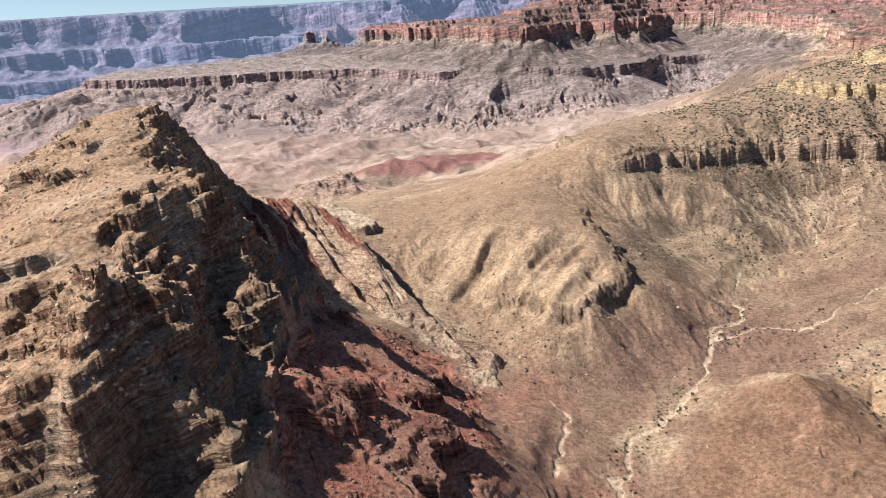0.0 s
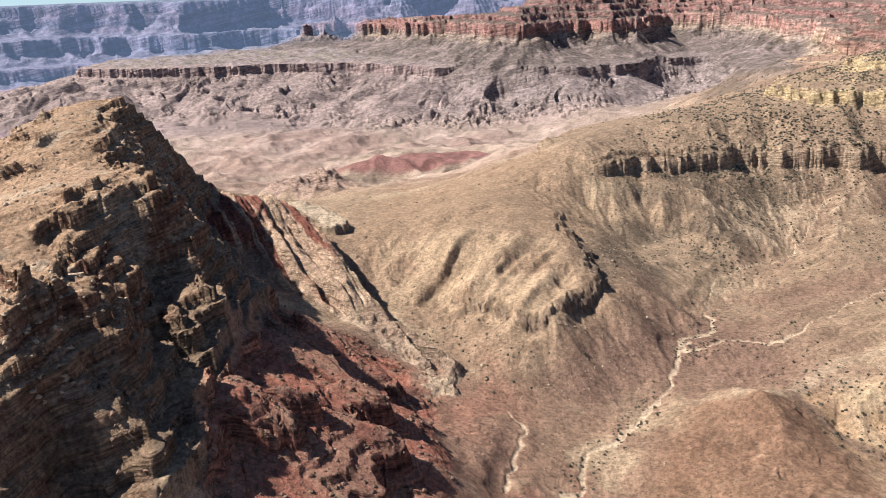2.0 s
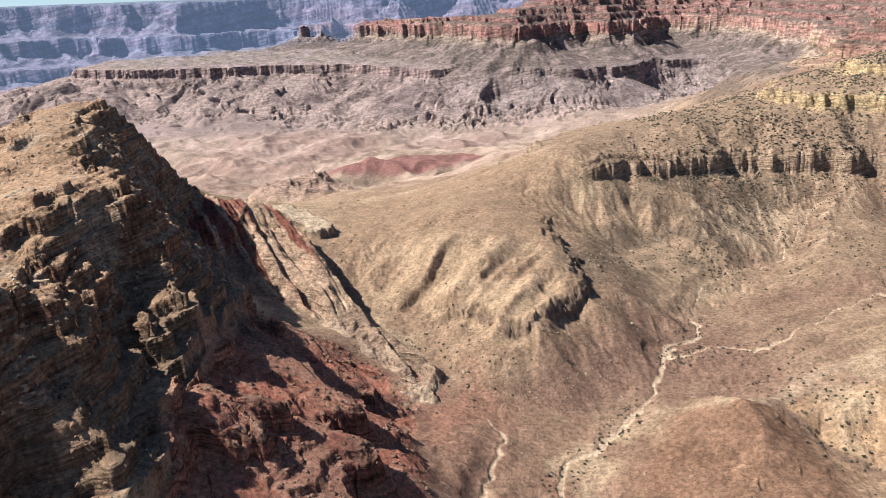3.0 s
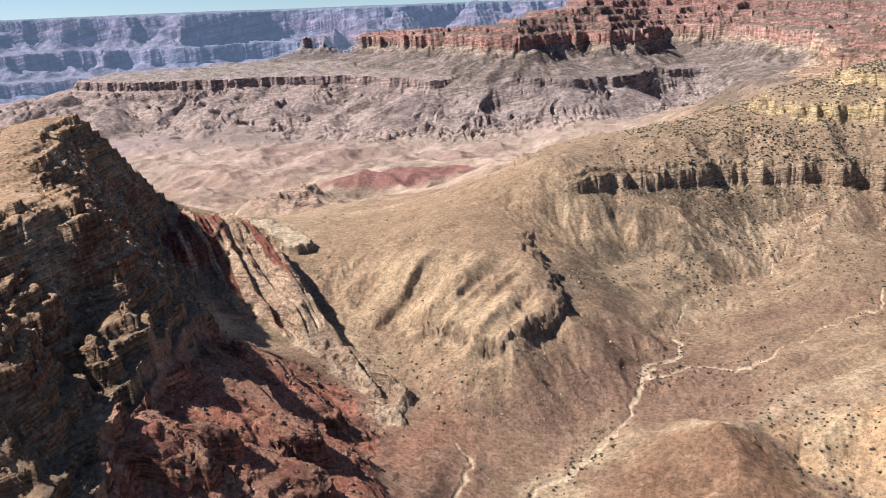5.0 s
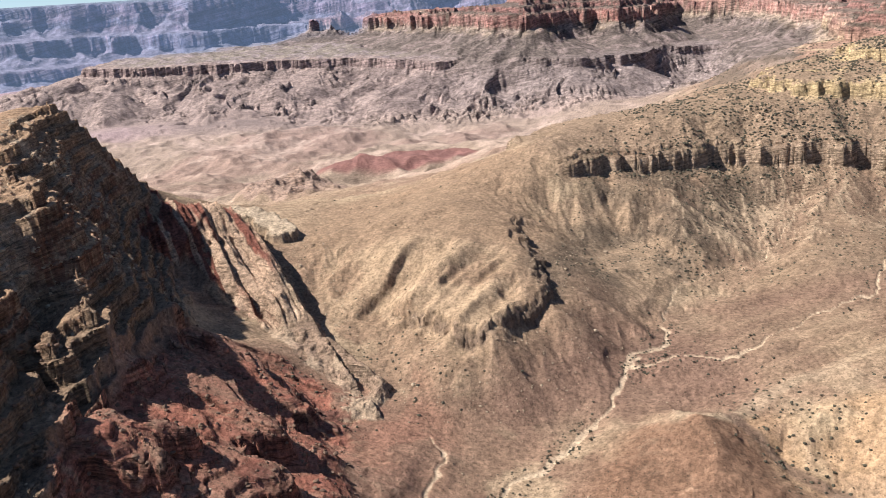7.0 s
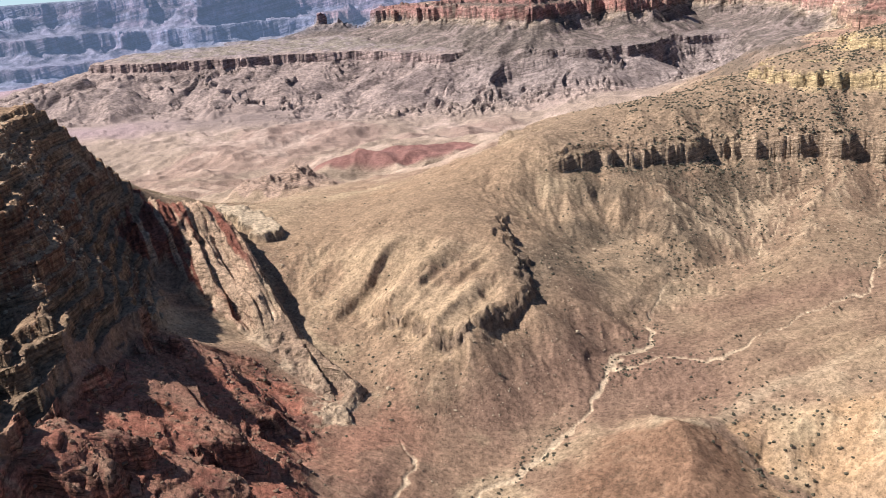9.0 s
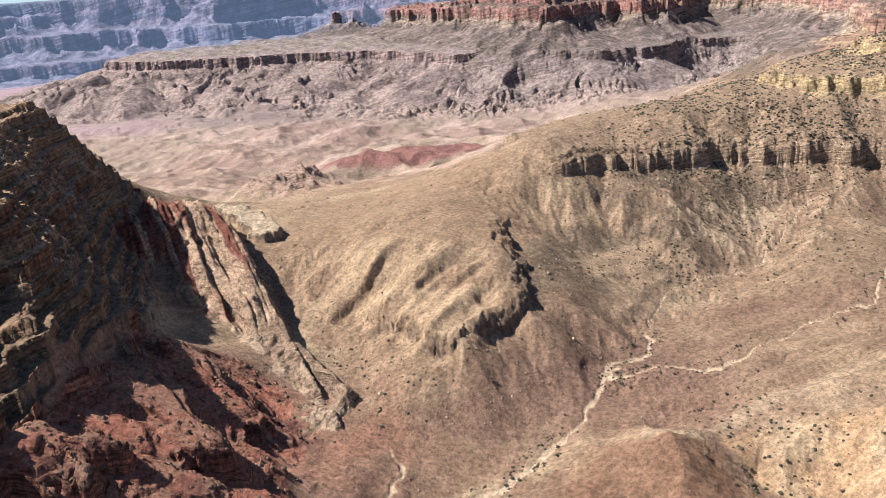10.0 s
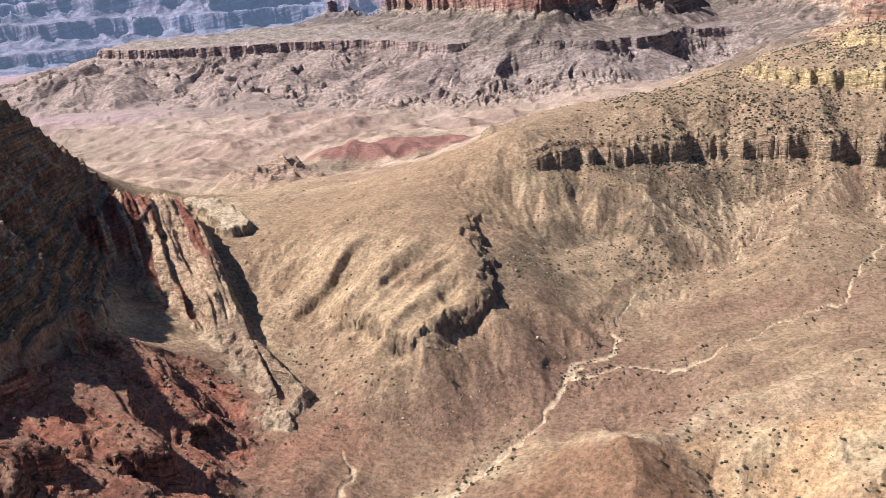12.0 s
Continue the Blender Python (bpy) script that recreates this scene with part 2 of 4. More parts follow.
def slope_of(x, y, z):
    """Gradient of the heights over the ring grid."""
    x, y, z = (a.reshape(NR, NA) for a in (x, y, z))

    def across(a):
        return np.roll(a, -1, 1) - np.roll(a, 1, 1)

    xu, yu, zu = across(x), across(y), across(z)
    xv, yv, zv = (np.gradient(a, axis=0) for a in (x, y, z))
    det = xu * yv - xv * yu + 1e-9
    return np.clip((zu * yv - zv * yu) / det, -3, 3).ravel(), np.clip((xu * zv - xv * zu) / det, -3, 3).ravel()


def eased(f, x, y, hop=3):
    """A smooth height function, worked out on every third ring and filled in between."""
    gx, gy = x.reshape(NR, NA), y.reshape(NR, NA)
    rows = np.unique(np.append(np.arange(0, NR, hop), NR - 1))
    cols = np.unique(np.append(np.arange(0, NA, hop), NA - 1))
    part = f(gx[np.ix_(rows, cols)], gy[np.ix_(rows, cols)])
    part = np.stack([np.interp(np.arange(NA), cols, p) for p in part])
    k = np.clip(np.searchsorted(rows, np.arange(NR), "right") - 1, 0, len(rows) - 2)
    t = ((np.arange(NR) - rows[k]) / (rows[k + 1] - rows[k]))[:, None]
    return (part[k] * (1 - t) + part[k + 1] * t).ravel()


def land(x, y):
    """Height of the land, and the masks of what it is made of."""
    r = np.hypot(x - 60, y - 900)
    z = eased(near_height, x, y)
    base_gx, base_gy = slope_of(x, y, z)
    fall = np.hypot(base_gx, base_gy)
    outer = smooth(r, 1500, 2300) * (1 - smooth(y, 900, 1900) * (1 - smooth(np.abs(x), 1300, 2400)))
    z = z * (1 - outer) + outer * (-70 + 60 * fbm(x, y, 700, 4))
    m = {}
    m["mesa"] = smooth(inside(x, y, MESA) + 6 * fbm(x, y, 25, 3), -6, 6)
    m["red"] = smooth(inside(x, y, RED) + 7 * fbm(x, y, 22, 3, layer=2), -6, 6) * (1 - m["mesa"])
    # soil slopes: rills and low swells
    soil = (1 - m["mesa"])
    swell = smooth(np.hypot(x - 60, y - 500), 250, 900)
    z += soil * (1.2 * fbm(x, y, 38, 3) + swell * 5 * fbm(x, y, 130, 4, layer=1))
    # gullies that follow the fall of the slopes
    reach = np.hypot(x - 80, y + 200)
    near = (1 - smooth(reach, 1500, 2000)) * soil * smooth(y, -300, 100) * (1 - 0.85 * smooth(inside(x, y, BENCH), 10, 45) * smooth(y, 680, 760))
    wob = fbm(x, y, 60, 2, layer=2)
    m["rill"] = np.zeros(x.shape)
    for size, deep, lay in ((52, 0.08, 0), (24, 0.06, 1), (11, 0.06, 2), (5.5, 0.035, 0)):
        gx, gy = slope_of(x, y, z)
        g = np.clip(np.hypot(gx, gy), 0, 0.8)
        cutting = near * gullies_in(near > 0.01, x + 4 * wob, y, gx, gy, size, lay) * smooth(g, 0.05, 0.45)
        z += size * deep * cutting * (0.75 + 0.5 * wob)
        m["rill"] += cutting
    # the inner valley's badlands
    val = smooth(y, 1050, 1450) * (1 - smooth(y, 2250, 2450)) * (1 - smooth(x, 350, 700))
    z += val * (19 * (ridged(x, y, 180, 4, 0.45) - 0.55) + 6 * fbm(x, y, 80, 3))
    # spurs of the bench hill's front, and the low cliff under them
    across = 0.82 * x - 0.57 * y + 5 * vnoise(x / 40, y / 40, 2)
    crests = vnoise(across / 17 + 3.3, (0.57 * x + 0.82 * y) / 200, 1) + 0.35 * vnoise(across / 7, (0.57 * x + 0.82 * y) / 80, 2)
    bench_in = inside(x, y, BENCH)
    bench_d = bench_in + 5 * fbm(x, y, 30, 3, layer=1)
    front = smooth(x, -60, -30) * (1 - smooth(x, 110, 140)) * (1 - smooth(y + 0.25 * x, 735, 790)) * smooth(bench_in, -30, 0)
    z += front * (5.0 * crests + 0.4 * fbm(x, y, 9, 2))
    hb, he = blocks_in(np.abs(bench_in) < 40, x + 2 * vnoise(x / 9, y / 9), y, 5.0, 1)
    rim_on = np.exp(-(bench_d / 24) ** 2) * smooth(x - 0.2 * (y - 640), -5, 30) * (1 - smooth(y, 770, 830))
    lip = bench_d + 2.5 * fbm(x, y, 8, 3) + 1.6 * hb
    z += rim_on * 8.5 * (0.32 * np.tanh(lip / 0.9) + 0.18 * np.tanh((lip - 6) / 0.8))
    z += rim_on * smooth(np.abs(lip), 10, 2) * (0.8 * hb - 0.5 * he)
    # where dark varnish and painted under-ledge shade go
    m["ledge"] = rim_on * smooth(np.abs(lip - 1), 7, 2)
    top_hill = smooth(bench_in, 20, 70) * (1 - smooth(y, 900, 1000))
    z += top_hill * (3.2 * vnoise(across / 30 + 9, y / 60, 2) + 1.6 * vnoise(across / 14, y / 40, 0))
    m["front"] = front
    # right escarpment: cliff bands along the contour
    esc = smooth(x - 0.5 * (900 - y), 165, 200) * smooth(y, 850, 885) * (1 - smooth(y, 1150, 1300))
    eb, ee = blocks_in(esc > 0.01, x + 3 * vnoise(x / 15, y / 15), y, 8, 2)
    es, _ = blocks_in(esc > 0.01, x, y, 3.2, 0)
    zz = z + 3.0 * fbm(x, y, 26, 3, layer=2) + 0.7 * fbm(x, y, 7, 2) + (1.0 * eb + 0.3 * es) * esc
    z += esc * (step(zz, 57, 17, 13, 0.8) * (0.9 + 0.3 * fbm(x, y, 60, 2)) + step(zz, 63, 3.5, 4, 0.4))
    hi = esc * smooth(x, 410, 450)
    z += hi * (step(zz, 112, 13, 18) + step(zz, 140, 12, 16))
    gully = smooth(y, 760, 860) * smooth(x, 190, 260) * (1 - smooth(y, 960, 1050))
    z += gully * 3.0 * vnoise(x / 34.0, y / 110.0, 2)
    # smooth clay hills beside the wash
    bad = smooth(x - 0.55 * (y - 450), 160, 215) * (1 - smooth(y, 560, 620))
    z += bad * (7 * (ridged(x + 0.4 * y, y - 0.2 * x, 95, 2, 0.35) - 0.55) + 0.7 * fbm(x, y, 14, 2))
    # left mesa: dipping ledges, jointed blocks and chutes
    q = np.where(m["mesa"] > 0.003)[0]
    xq, yq, zq = x[q], y[q], z[q]
    steep = smooth(fall[q], 0.32, 0.56) * smooth(-r[q], -800, -500)
    b1, e1 = blocks(xq + 4 * fbm(xq, yq, 20, 2), yq, 19, 0)
    b2, e2 = blocks(xq + 0.3 * yq + 2 * vnoise(xq / 7, yq / 7), yq, 7.5, 1)
    b3, e3 = blocks(xq, yq, 3.2, 2)
    gx, gy = base_gx[q], base_gy[q]
    twist = 8 * fbm(xq, yq, 50, 2)
    front_side = 1 - smooth(yq, 440, 500)
    chute = (4.5 + 3.5 * front_side) * gullies(xq + twist, yq, gx, gy, 62, 1) + (2.5 + 3.0 * front_side) * gullies(xq + twist, yq, gx, gy, 28, 2) + 0.9 * gullies(xq, yq, gx, gy, 12, 0)
    for deep, half, run in ((13, 11, [(-168, 398), (-157, 362), (-149, 335), (-141, 305)]), (11, 10, [(-152, 482), (-146, 455), (-141, 428), (-130, 400), (-117, 372)]), (9, 10, [(-205, 375), (-190, 345), (-185, 310)])):
        zq = zq - deep * np.exp(-(line_distance(xq + 0.5 * twist, yq, run)[0] / half) ** 2)
    zq = zq + steep * (chute + 1.2 * b1 + 0.5 * b2 - 0.5 * e1) + 1.2 * steep * fbm(xq, yq, 40, 3, layer=2)
    lean = 0.2 * (xq + 200) + 0.05 * (yq - 450) + 2.5 * fbm(xq, yq, 70, 2, layer=2)
    h = zq - lean
    wide = beds(h + 0.6 * b2, 7, 15, 3, 0.17, 0.84) - 0.6 * b2
    h = h + (0.15 + 0.8 * steep) * (wide - h) * smooth(vnoise(xq / 45 + 3, yq / 45, 1), -1.2, -0.3)
    fine_wob = 0.3 * b3 + 0.4 * fbm(xq, yq, 9, 2)
    thin = beds(h + fine_wob, 1.8, 4.8, 5, 0.28, 0.92) - fine_wob
    h = h + (0.4 + 0.55 * steep) * (thin - h) * smooth(vnoise(xq / 26, yq / 26, 2), -0.8, 0.0)
    z[q] = h + lean + m["mesa"][q] * steep * (0.35 * b3 - 0.4 * e2 - 0.2 * e3 + 0.4 * fbm(xq, yq, 5, 2)) + 0.3 * fbm(xq, yq, 5, 2)
    s = z - 0.2 * (x + 200) - 0.05 * (y - 450)
    # fin of upturned beds
    d, top = line_distance(x, y, FIN_CREST)
    side = (x + 76) * 0.85 + (y - 707) * 0.52          # to the sheltered side of the crest
    tail = smooth(660 - y, 0, 40)
    w = 27 + 0.85 * np.clip(top, 0, 90) + 5 * fbm(x, y, 22, 3)
    shape = np.where(side > 0, 1 - d / 8.0, 1 - d / w)
    base = z.copy()
    m["bed"] = side + 4 * vnoise(x / 45, y / 45, 2) + 1.2 * vnoise(x / 14, y / 14, 0)
    ribs = vnoise(m["bed"] / 5.2, (x - y) / 140, 1) + 0.6 * vnoise(m["bed"] / 2.1, (x - y) / 60, 2)
    ribs = ribs * (1 - tail) + tail * 0.28 * fbm(x, y, 9, 3, 0.55, 2)
    fb, fe = blocks_in((d < 90) | (np.hypot(x + 125, y - 865) < 90), x, y, 5.0, 1)
    blade = base + (top + 2.5 * fbm(x, y, 18, 3) - base) * np.clip(shape, 0, 1) ** 0.8 + (4.6 * ribs + 0.9 * fb - 0.6 * fe) * smooth(shape, 0.02, 0.25)
    m["fin"] = (shape > 0.0) * smooth(shape, 0.0, 0.06) * (blade > base)
    z = np.where(shape > 0, np.maximum(blade, base), z)
    d2, top2 = line_distance(x, y, FIN_CAP)
    cap = np.clip(1.3 - d2 / 13 + 0.35 * fbm(x, y, 14, 3), 0, 1)
    z = np.maximum(z, z + (top2 + 1.5 * fbm(x, y, 14, 3) + 0.6 * fb - z) * smooth(cap, 0, 0.3))
    m["cap"] = smooth(cap, 0.1, 0.3)
    # knob of broken rock in the valley
    dk = np.hypot((x + 192) / 92, (y - 1275) / 80) + 0.18 * fbm(x, y, 45, 3)
    z += 18 * smooth(np.hypot((x + 60) / 190, (y - 1480) / 110), 1.0, 0.2)
    z += 46 * np.clip(1 - dk, 0, 1) * (0.6 + 0.55 * ridged(x + 0.5 * y, y, 40, 4, 0.6))
    m["knob"] = smooth(1 - dk + 0.2 * fbm(x, y, 25, 2), 0.05, 0.2)
    # red ledges: cuestas with broken scarps
    q = np.where(m["red"] > 0.003)[0]
    xq, yq, zq = x[q], y[q], z[q]
    b1, e1 = blocks(xq, yq + 0.3 * xq, 13, 2)
    b2, e2 = blocks(xq, yq, 3.0, 0)
    along, off = 0.43 * xq + 0.9 * yq, 0.9 * xq - 0.43 * yq
    nose = 6.0 * vnoise(along / 17 + 0.4, off / 60, 1) + 1.2 * vnoise(along / 7, off / 30, 2)
    lean = -0.27 * xq + 0.11 * (yq - 450) + 1.5 * vnoise(xq / 50, yq / 50, 0)
    h = zq - lean
    cuts = h + nose + 0.7 * b1
    wide = np.interp(cuts, [-60, -34, -31, -23, -20, -10, -7.5, 8, 10.5, 27, 30, 60], [-60, -38, -31, -27, -20, -16, -6, 2, 16, 23, 34, 62])
    h = h + 0.9 * (wide - h)
    thin = beds(h + 0.25 * b2 + 0.3 * nose, 1.8, 4.0, 9, 0.25, 0.96) - 0.25 * b2 - 0.3 * nose
    h = h + 0.9 * (thin - h)
    core = smooth(inside(xq, yq, RED), -4, 14)
    z[q] += m["red"][q] * (h + lean - z[q] + 0.2 * b2 - 0.3 * e1 + 0.15 * fbm(xq, yq, 3.5, 2)) * (0.4 + 0.6 * core)
    sr = z + 0.27 * x - 0.11 * (y - 450)
    # thin worn ledges in the red ground around them
    m["redlow"] = smooth(np.hypot((x - 5) / 105, (y - 440) / 140) + 0.2 * fbm(x, y, 60, 2), 1.05, 0.75) * (1 - m["red"]) * (1 - m["mesa"]) * (1 - m["fin"])
    low = beds(sr + 0.8 * fbm(x, y, 12, 3), 1.6, 3.6, 12, 0.3, 0.9) - sr - 0.8 * fbm(x, y, 12, 3)
    z += 0.6 * m["redlow"] * low * smooth(vnoise(x / 30, y / 30, 1), -0.5, 0.3)
    # washes cut a shallow bed
    best = np.full(x.shape, 1e9)
    for run, width in ((WASH_MAIN, 2.1), (WASH_NORTH, 0.5), (WASH_EAST, 1.25), (WASH_RED, 1.1), (RILL, 0.55), (RILL_LOW, 0.5)):
        dw, zw = line_distance(x + 7 * fbm(x, y, 28, 3), y + 7 * fbm(x, y, 28, 3, layer=2), run)
        width = width * (1 + 0.5 * vnoise(x / 14, y / 14, 1))
        near = smooth(dw, 18, width)
        z = z * (1 - near * 0.6) + near * 0.6 * np.minimum(z, zw)
        z -= 1.0 * smooth(dw, width * 1.5, width * 0.7)
        if run not in (RILL, RILL_LOW):
            best = np.minimum(best, dw / width)
    m["wash"] = smooth(best, 1.15, 0.85)
    # middle-distance plateau, its rim cliff and the tiers above
    far = smooth(y, 2150, 2450) * smooth(-np.abs(x), -3400, -2900)
    tw = inside(x, y, TAPEATS) + 34 * fbm(x, y, 190, 2, 0.5, 1)
    tw = tw + (22 * (ridged(x, y, 55, 3) - 0.5)) * np.exp(-(tw / 32) ** 2)
    slope = np.interp(tw, [-640, -440, -300, -60, -4, 4, 60, 500], [-128, -118, -98, -40, -23, 4, 8, 20])
    east = smooth(x, 330, 560)
    z = z * (1 - far) + far * (slope * (1 - east) + np.maximum(z, slope) * east)
    body = far * smooth(-tw, 4, 60) * (1 - smooth(-tw, 450, 650))
    z += body * (12 * fbm(x, y, 300, 3, layer=2) + 6 * (ridged(x + 40 * vnoise(x / 90, y / 90), y + 40 * vnoise(x / 110, y / 110, 2), 210, 3, 0.42) - 0.55))
    gx, gy = slope_of(x, y, z)
    turn = 60 * fbm(x, y, 180, 2)
    for size, deep, lay in ((260, 0.08, 0), (120, 0.055, 1), (60, 0.02, 2)):
        z += body * size * deep * gullies_in(body > 0.01, x + turn, y + 0.5 * turn, gx, gy, size, lay) * smooth(np.hypot(gx, gy), 0.07, 0.22)
        gx, gy = 0.6 * gx + 0.4 * slope_of(x, y, z)[0], 0.6 * gy + 0.4 * slope_of(x, y, z)[1]
    z += far * smooth(tw, 8, 40) * 5 * fbm(x, y, 60, 3)
    inset = far_inset(x, y)
    wall = np.interp(inset, [a for a, b in WALL_PROFILE], [b for a, b in WALL_PROFILE])
    wall = wall - 20 * smooth(y, 3000, 3500) * smooth(wall, 20, 90)
    mix = smooth(inset, -270, -150) * smooth(y, 1350, 1650)
    z = z * (1 - mix) + np.maximum(z, wall) * mix
    skirt = smooth(inset, -260, -180) * smooth(y, 1350, 1650) * (1 - smooth(y, 4300, 4700))
    for size, deep, lay in ((90, 0.09, 1), (40, 0.06, 2), (19, 0.03, 0)):
        gx, gy = slope_of(x, y, z)
        g = np.hypot(gx, gy)
        z += skirt * size * deep * gullies_in(skirt > 0.01, x, y, gx, gy, size, lay) * smooth(g, 0.15, 0.45) * smooth(z, -20, 5)
    m["wall"], m["inset"], m["tap"] = mix * smooth(inset, -60, -10), inset, tw
    rim = rim_inset(x, y)
    rw = np.interp(rim, [a for a, b in RIM_PROFILE], [b for a, b in RIM_PROFILE])
    mr = smooth(rim, -1150, -750)
    z = z * (1 - mr) + np.maximum(z - 400 * smooth(rim, -900, -300) * (inset < -100), rw) * mr
    for size, deep, lay in ((200, 0.035, 1), (90, 0.02, 2)):
        gx, gy = slope_of(x, y, z)
        z += mr * smooth(-rim, 20, 80) * size * deep * gullies_in(mr > 0.01, x, y, gx, gy, size, lay) * smooth(np.hypot(gx, gy), 0.05, 0.4)
    m["rim"], m["rimd"] = mr, rim
    m["bench"] = smooth(bench_d, -4, 2)
    m["esc"], m["bad"], m["s"], m["sr"] = esc, bad, s, sr
    return z, m


# ---- the sheet of ground: rings that widen with distance ----
CENTRE = (80.0, -200.0)
fine = np.radians(np.linspace(-38, 31, 1150))
coarse = np.radians(np.concatenate([np.linspace(31, 322, 150)[1:-1]]))
angles = np.concatenate([fine, coarse])
rings = np.concatenate([np.linspace(1, 400, 40)[:-1], 400 * np.exp(np.linspace(0, math.log(5150 / 400), 1000))])
A, Rr = np.meshgrid(angles, rings)
X = (CENTRE[0] + Rr * np.sin(A)).ravel()
Y = (CENTRE[1] + Rr * np.cos(A)).ravel()
NA, NR = len(angles), len(rings)
Z, MASK = land(X, Y)

# ledges and hollows pushed out of steep faces
P = np.stack([X, Y, Z], 1).reshape(NR, NA, 3)
du = np.roll(P, -1, 1) - np.roll(P, 1, 1)
dv = np.empty_like(P)
dv[1:-1] = P[2:] - P[:-2]
dv[0], dv[-1] = P[1] - P[0], P[-1] - P[-2]
N = np.cross(du, dv)
N /= np.linalg.norm(N, axis=2, keepdims=True) + 1e-9
N[N[..., 2] < 0] *= -1
N = N.reshape(-1, 3)
STEEP = smooth(1 - N[:, 2], 0.18, 0.5)
big = smooth(np.hypot(X, Y), 1200, 2600)
lay = vnoise(Z / (2.2 + 5 * big) + 0.02 * X, 0.02 * Y, 0) + 0.3 * vnoise(X / (6 + 14 * big) + Y / 19, Z / (5 + 12 * big) + Y / (8 + 14 * big), 1)
push = STEEP * lay * (0.9 + 4.0 * big) * (1 - 0.8 * MASK["red"]) * (1 - 0.8 * smooth(-MASK["tap"], 12, 30) * smooth(Y, 2200, 2400))
X, Y = X + N[:, 0] * push, Y + N[:, 1] * push

# ---- colours of the formations ----
def rgb(*c):
    return np.array(c, float)


def mixc(c, other, k):
    k = np.clip(k, 0, 1)[:, None]
    return c * (1 - k) + other * k


x, y, z, M = X, Y, Z, MASK
n1, n2, n3 = fbm(x, y, 120, 4), fbm(x, y, 30, 4, layer=1), fbm(x, y, 400, 3, layer=2)
C = np.zeros((len(x), 3)) + rgb(0.31, 0.225, 0.14)
C = mixc(C, rgb(0.235, 0.155, 0.10), 0.5 + 0.9 * n1)
C = mixc(C, rgb(0.40, 0.31, 0.19), smooth(n2, 0.1, 0.8) * 0.6)
# clay hills by the wash: brown-red near the bed, pale tan crests, ochre beyond
C = mixc(C, rgb(0.198, 0.117, 0.071), smooth(x - 0.55 * (y - 450), 130, 165) * smooth(560 - y, 0, 30) * smooth(n1 + 0.4 * n2, -1.1, -0.4) * smooth(285 - x, -15, 30) * smooth(521 - y, -4, 8) * 0.9)
C = mixc(C, rgb(0.40, 0.27, 0.15), M["bad"] * smooth(x - 0.4 * (470 - y), 262, 290) * smooth(530 - y, 0, 16) * (0.55 + 0.5 * n2))
C = mixc(C, rgb(0.42, 0.33, 0.20), M["bad"] * smooth(n1 - 0.3 * n2 + 0.3, 0.2, 0.6) * smooth(x, 275, 310) * 0.85)
C = mixc(C, rgb(0.40, 0.315, 0.20), smooth(np.abs(y - np.interp(x, [195, 214, 254, 312, 374, 480], [520, 517, 517, 553, 572, 640]) + 4 * n2), 10, 3) * smooth(x, 205, 225) * 0.8)
# darker strip along the gully between the hills
C = mixc(C, rgb(0.17, 0.115, 0.08), smooth(line_distance(x + 4 * n2, y, [(256, 520), (266, 500), (278, 480), (300, 452)])[0], 7, 3) * 0.75)
fan = smooth(x - 0.9 * (y - 560), 175, 200) * smooth(y, 545, 580) * (1 - smooth(y, 800, 860))
lines = vnoise((0.35 * x - 0.94 * y) / 7 + 2 * n1, (0.94 * x + 0.35 * y) / 130, 1) + 0.6 * vnoise((0.35 * x - 0.94 * y) / 3, (0.94 * x + 0.35 * y) / 60, 2)
C = mixc(C, rgb(0.24, 0.173, 0.107), fan * 0.8)
C = mixc(C, rgb(0.36, 0.27, 0.165), fan * smooth(lines, 0.15, 0.7) * 0.45)
C = mixc(C, rgb(0.19, 0.125, 0.08), fan * smooth(-lines, 0.3, 0.8) * 0.4)
# red ground around the ledges
redzone = smooth(np.hypot((x + 20) / 130, (y - 440) / 170) + 0.2 * n1, 1.05, 0.7)
C = mixc(C, rgb(0.255, 0.15, 0.10), redzone * (1 - M["mesa"]) * 0.75)
C = mixc(C, rgb(0.27, 0.13, 0.085), M["redlow"] * smooth(vnoise(M["sr"] / 2.4, x / 60) + 0.6 * n2, -0.2, 0.4) * 0.4)
C = mixc(C, mixc(np.zeros_like(C) + rgb(0.29, 0.122, 0.08), rgb(0.16, 0.075, 0.055), smooth(vnoise(M["sr"] / 1.3, x / 60), -0.3, 0.4)), M["red"])
C = mixc(C, rgb(0.27, 0.15, 0.10), M["red"] * (1 - STEEP) * smooth(n2, -0.4, 0.5) * 0.8)
# bench hill and escarpment
hill = smooth(inside(x, y, BENCH), -60, 0)
C = mixc(C, rgb(0.258, 0.178, 0.11), hill * 0.85)
C = mixc(C, rgb(0.375, 0.275, 0.168), M["front"] * smooth(n2 + 0.4, -0.3, 0.4) * 0.9)
# streaks down the slopes: paler on ribs, darker in gullies
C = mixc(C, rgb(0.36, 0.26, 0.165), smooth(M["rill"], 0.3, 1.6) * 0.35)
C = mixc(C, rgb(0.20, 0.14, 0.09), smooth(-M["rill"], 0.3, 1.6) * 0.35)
C = mixc(C, rgb(0.22, 0.155, 0.10), smooth(n1 + 0.5 * n2, 0.0, 0.5) * smooth(x, 150, 230) * smooth(y, 640, 720) * 0.6)
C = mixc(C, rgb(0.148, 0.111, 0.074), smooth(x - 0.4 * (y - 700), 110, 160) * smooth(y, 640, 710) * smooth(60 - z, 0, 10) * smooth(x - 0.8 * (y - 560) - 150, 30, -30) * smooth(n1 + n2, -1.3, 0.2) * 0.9)
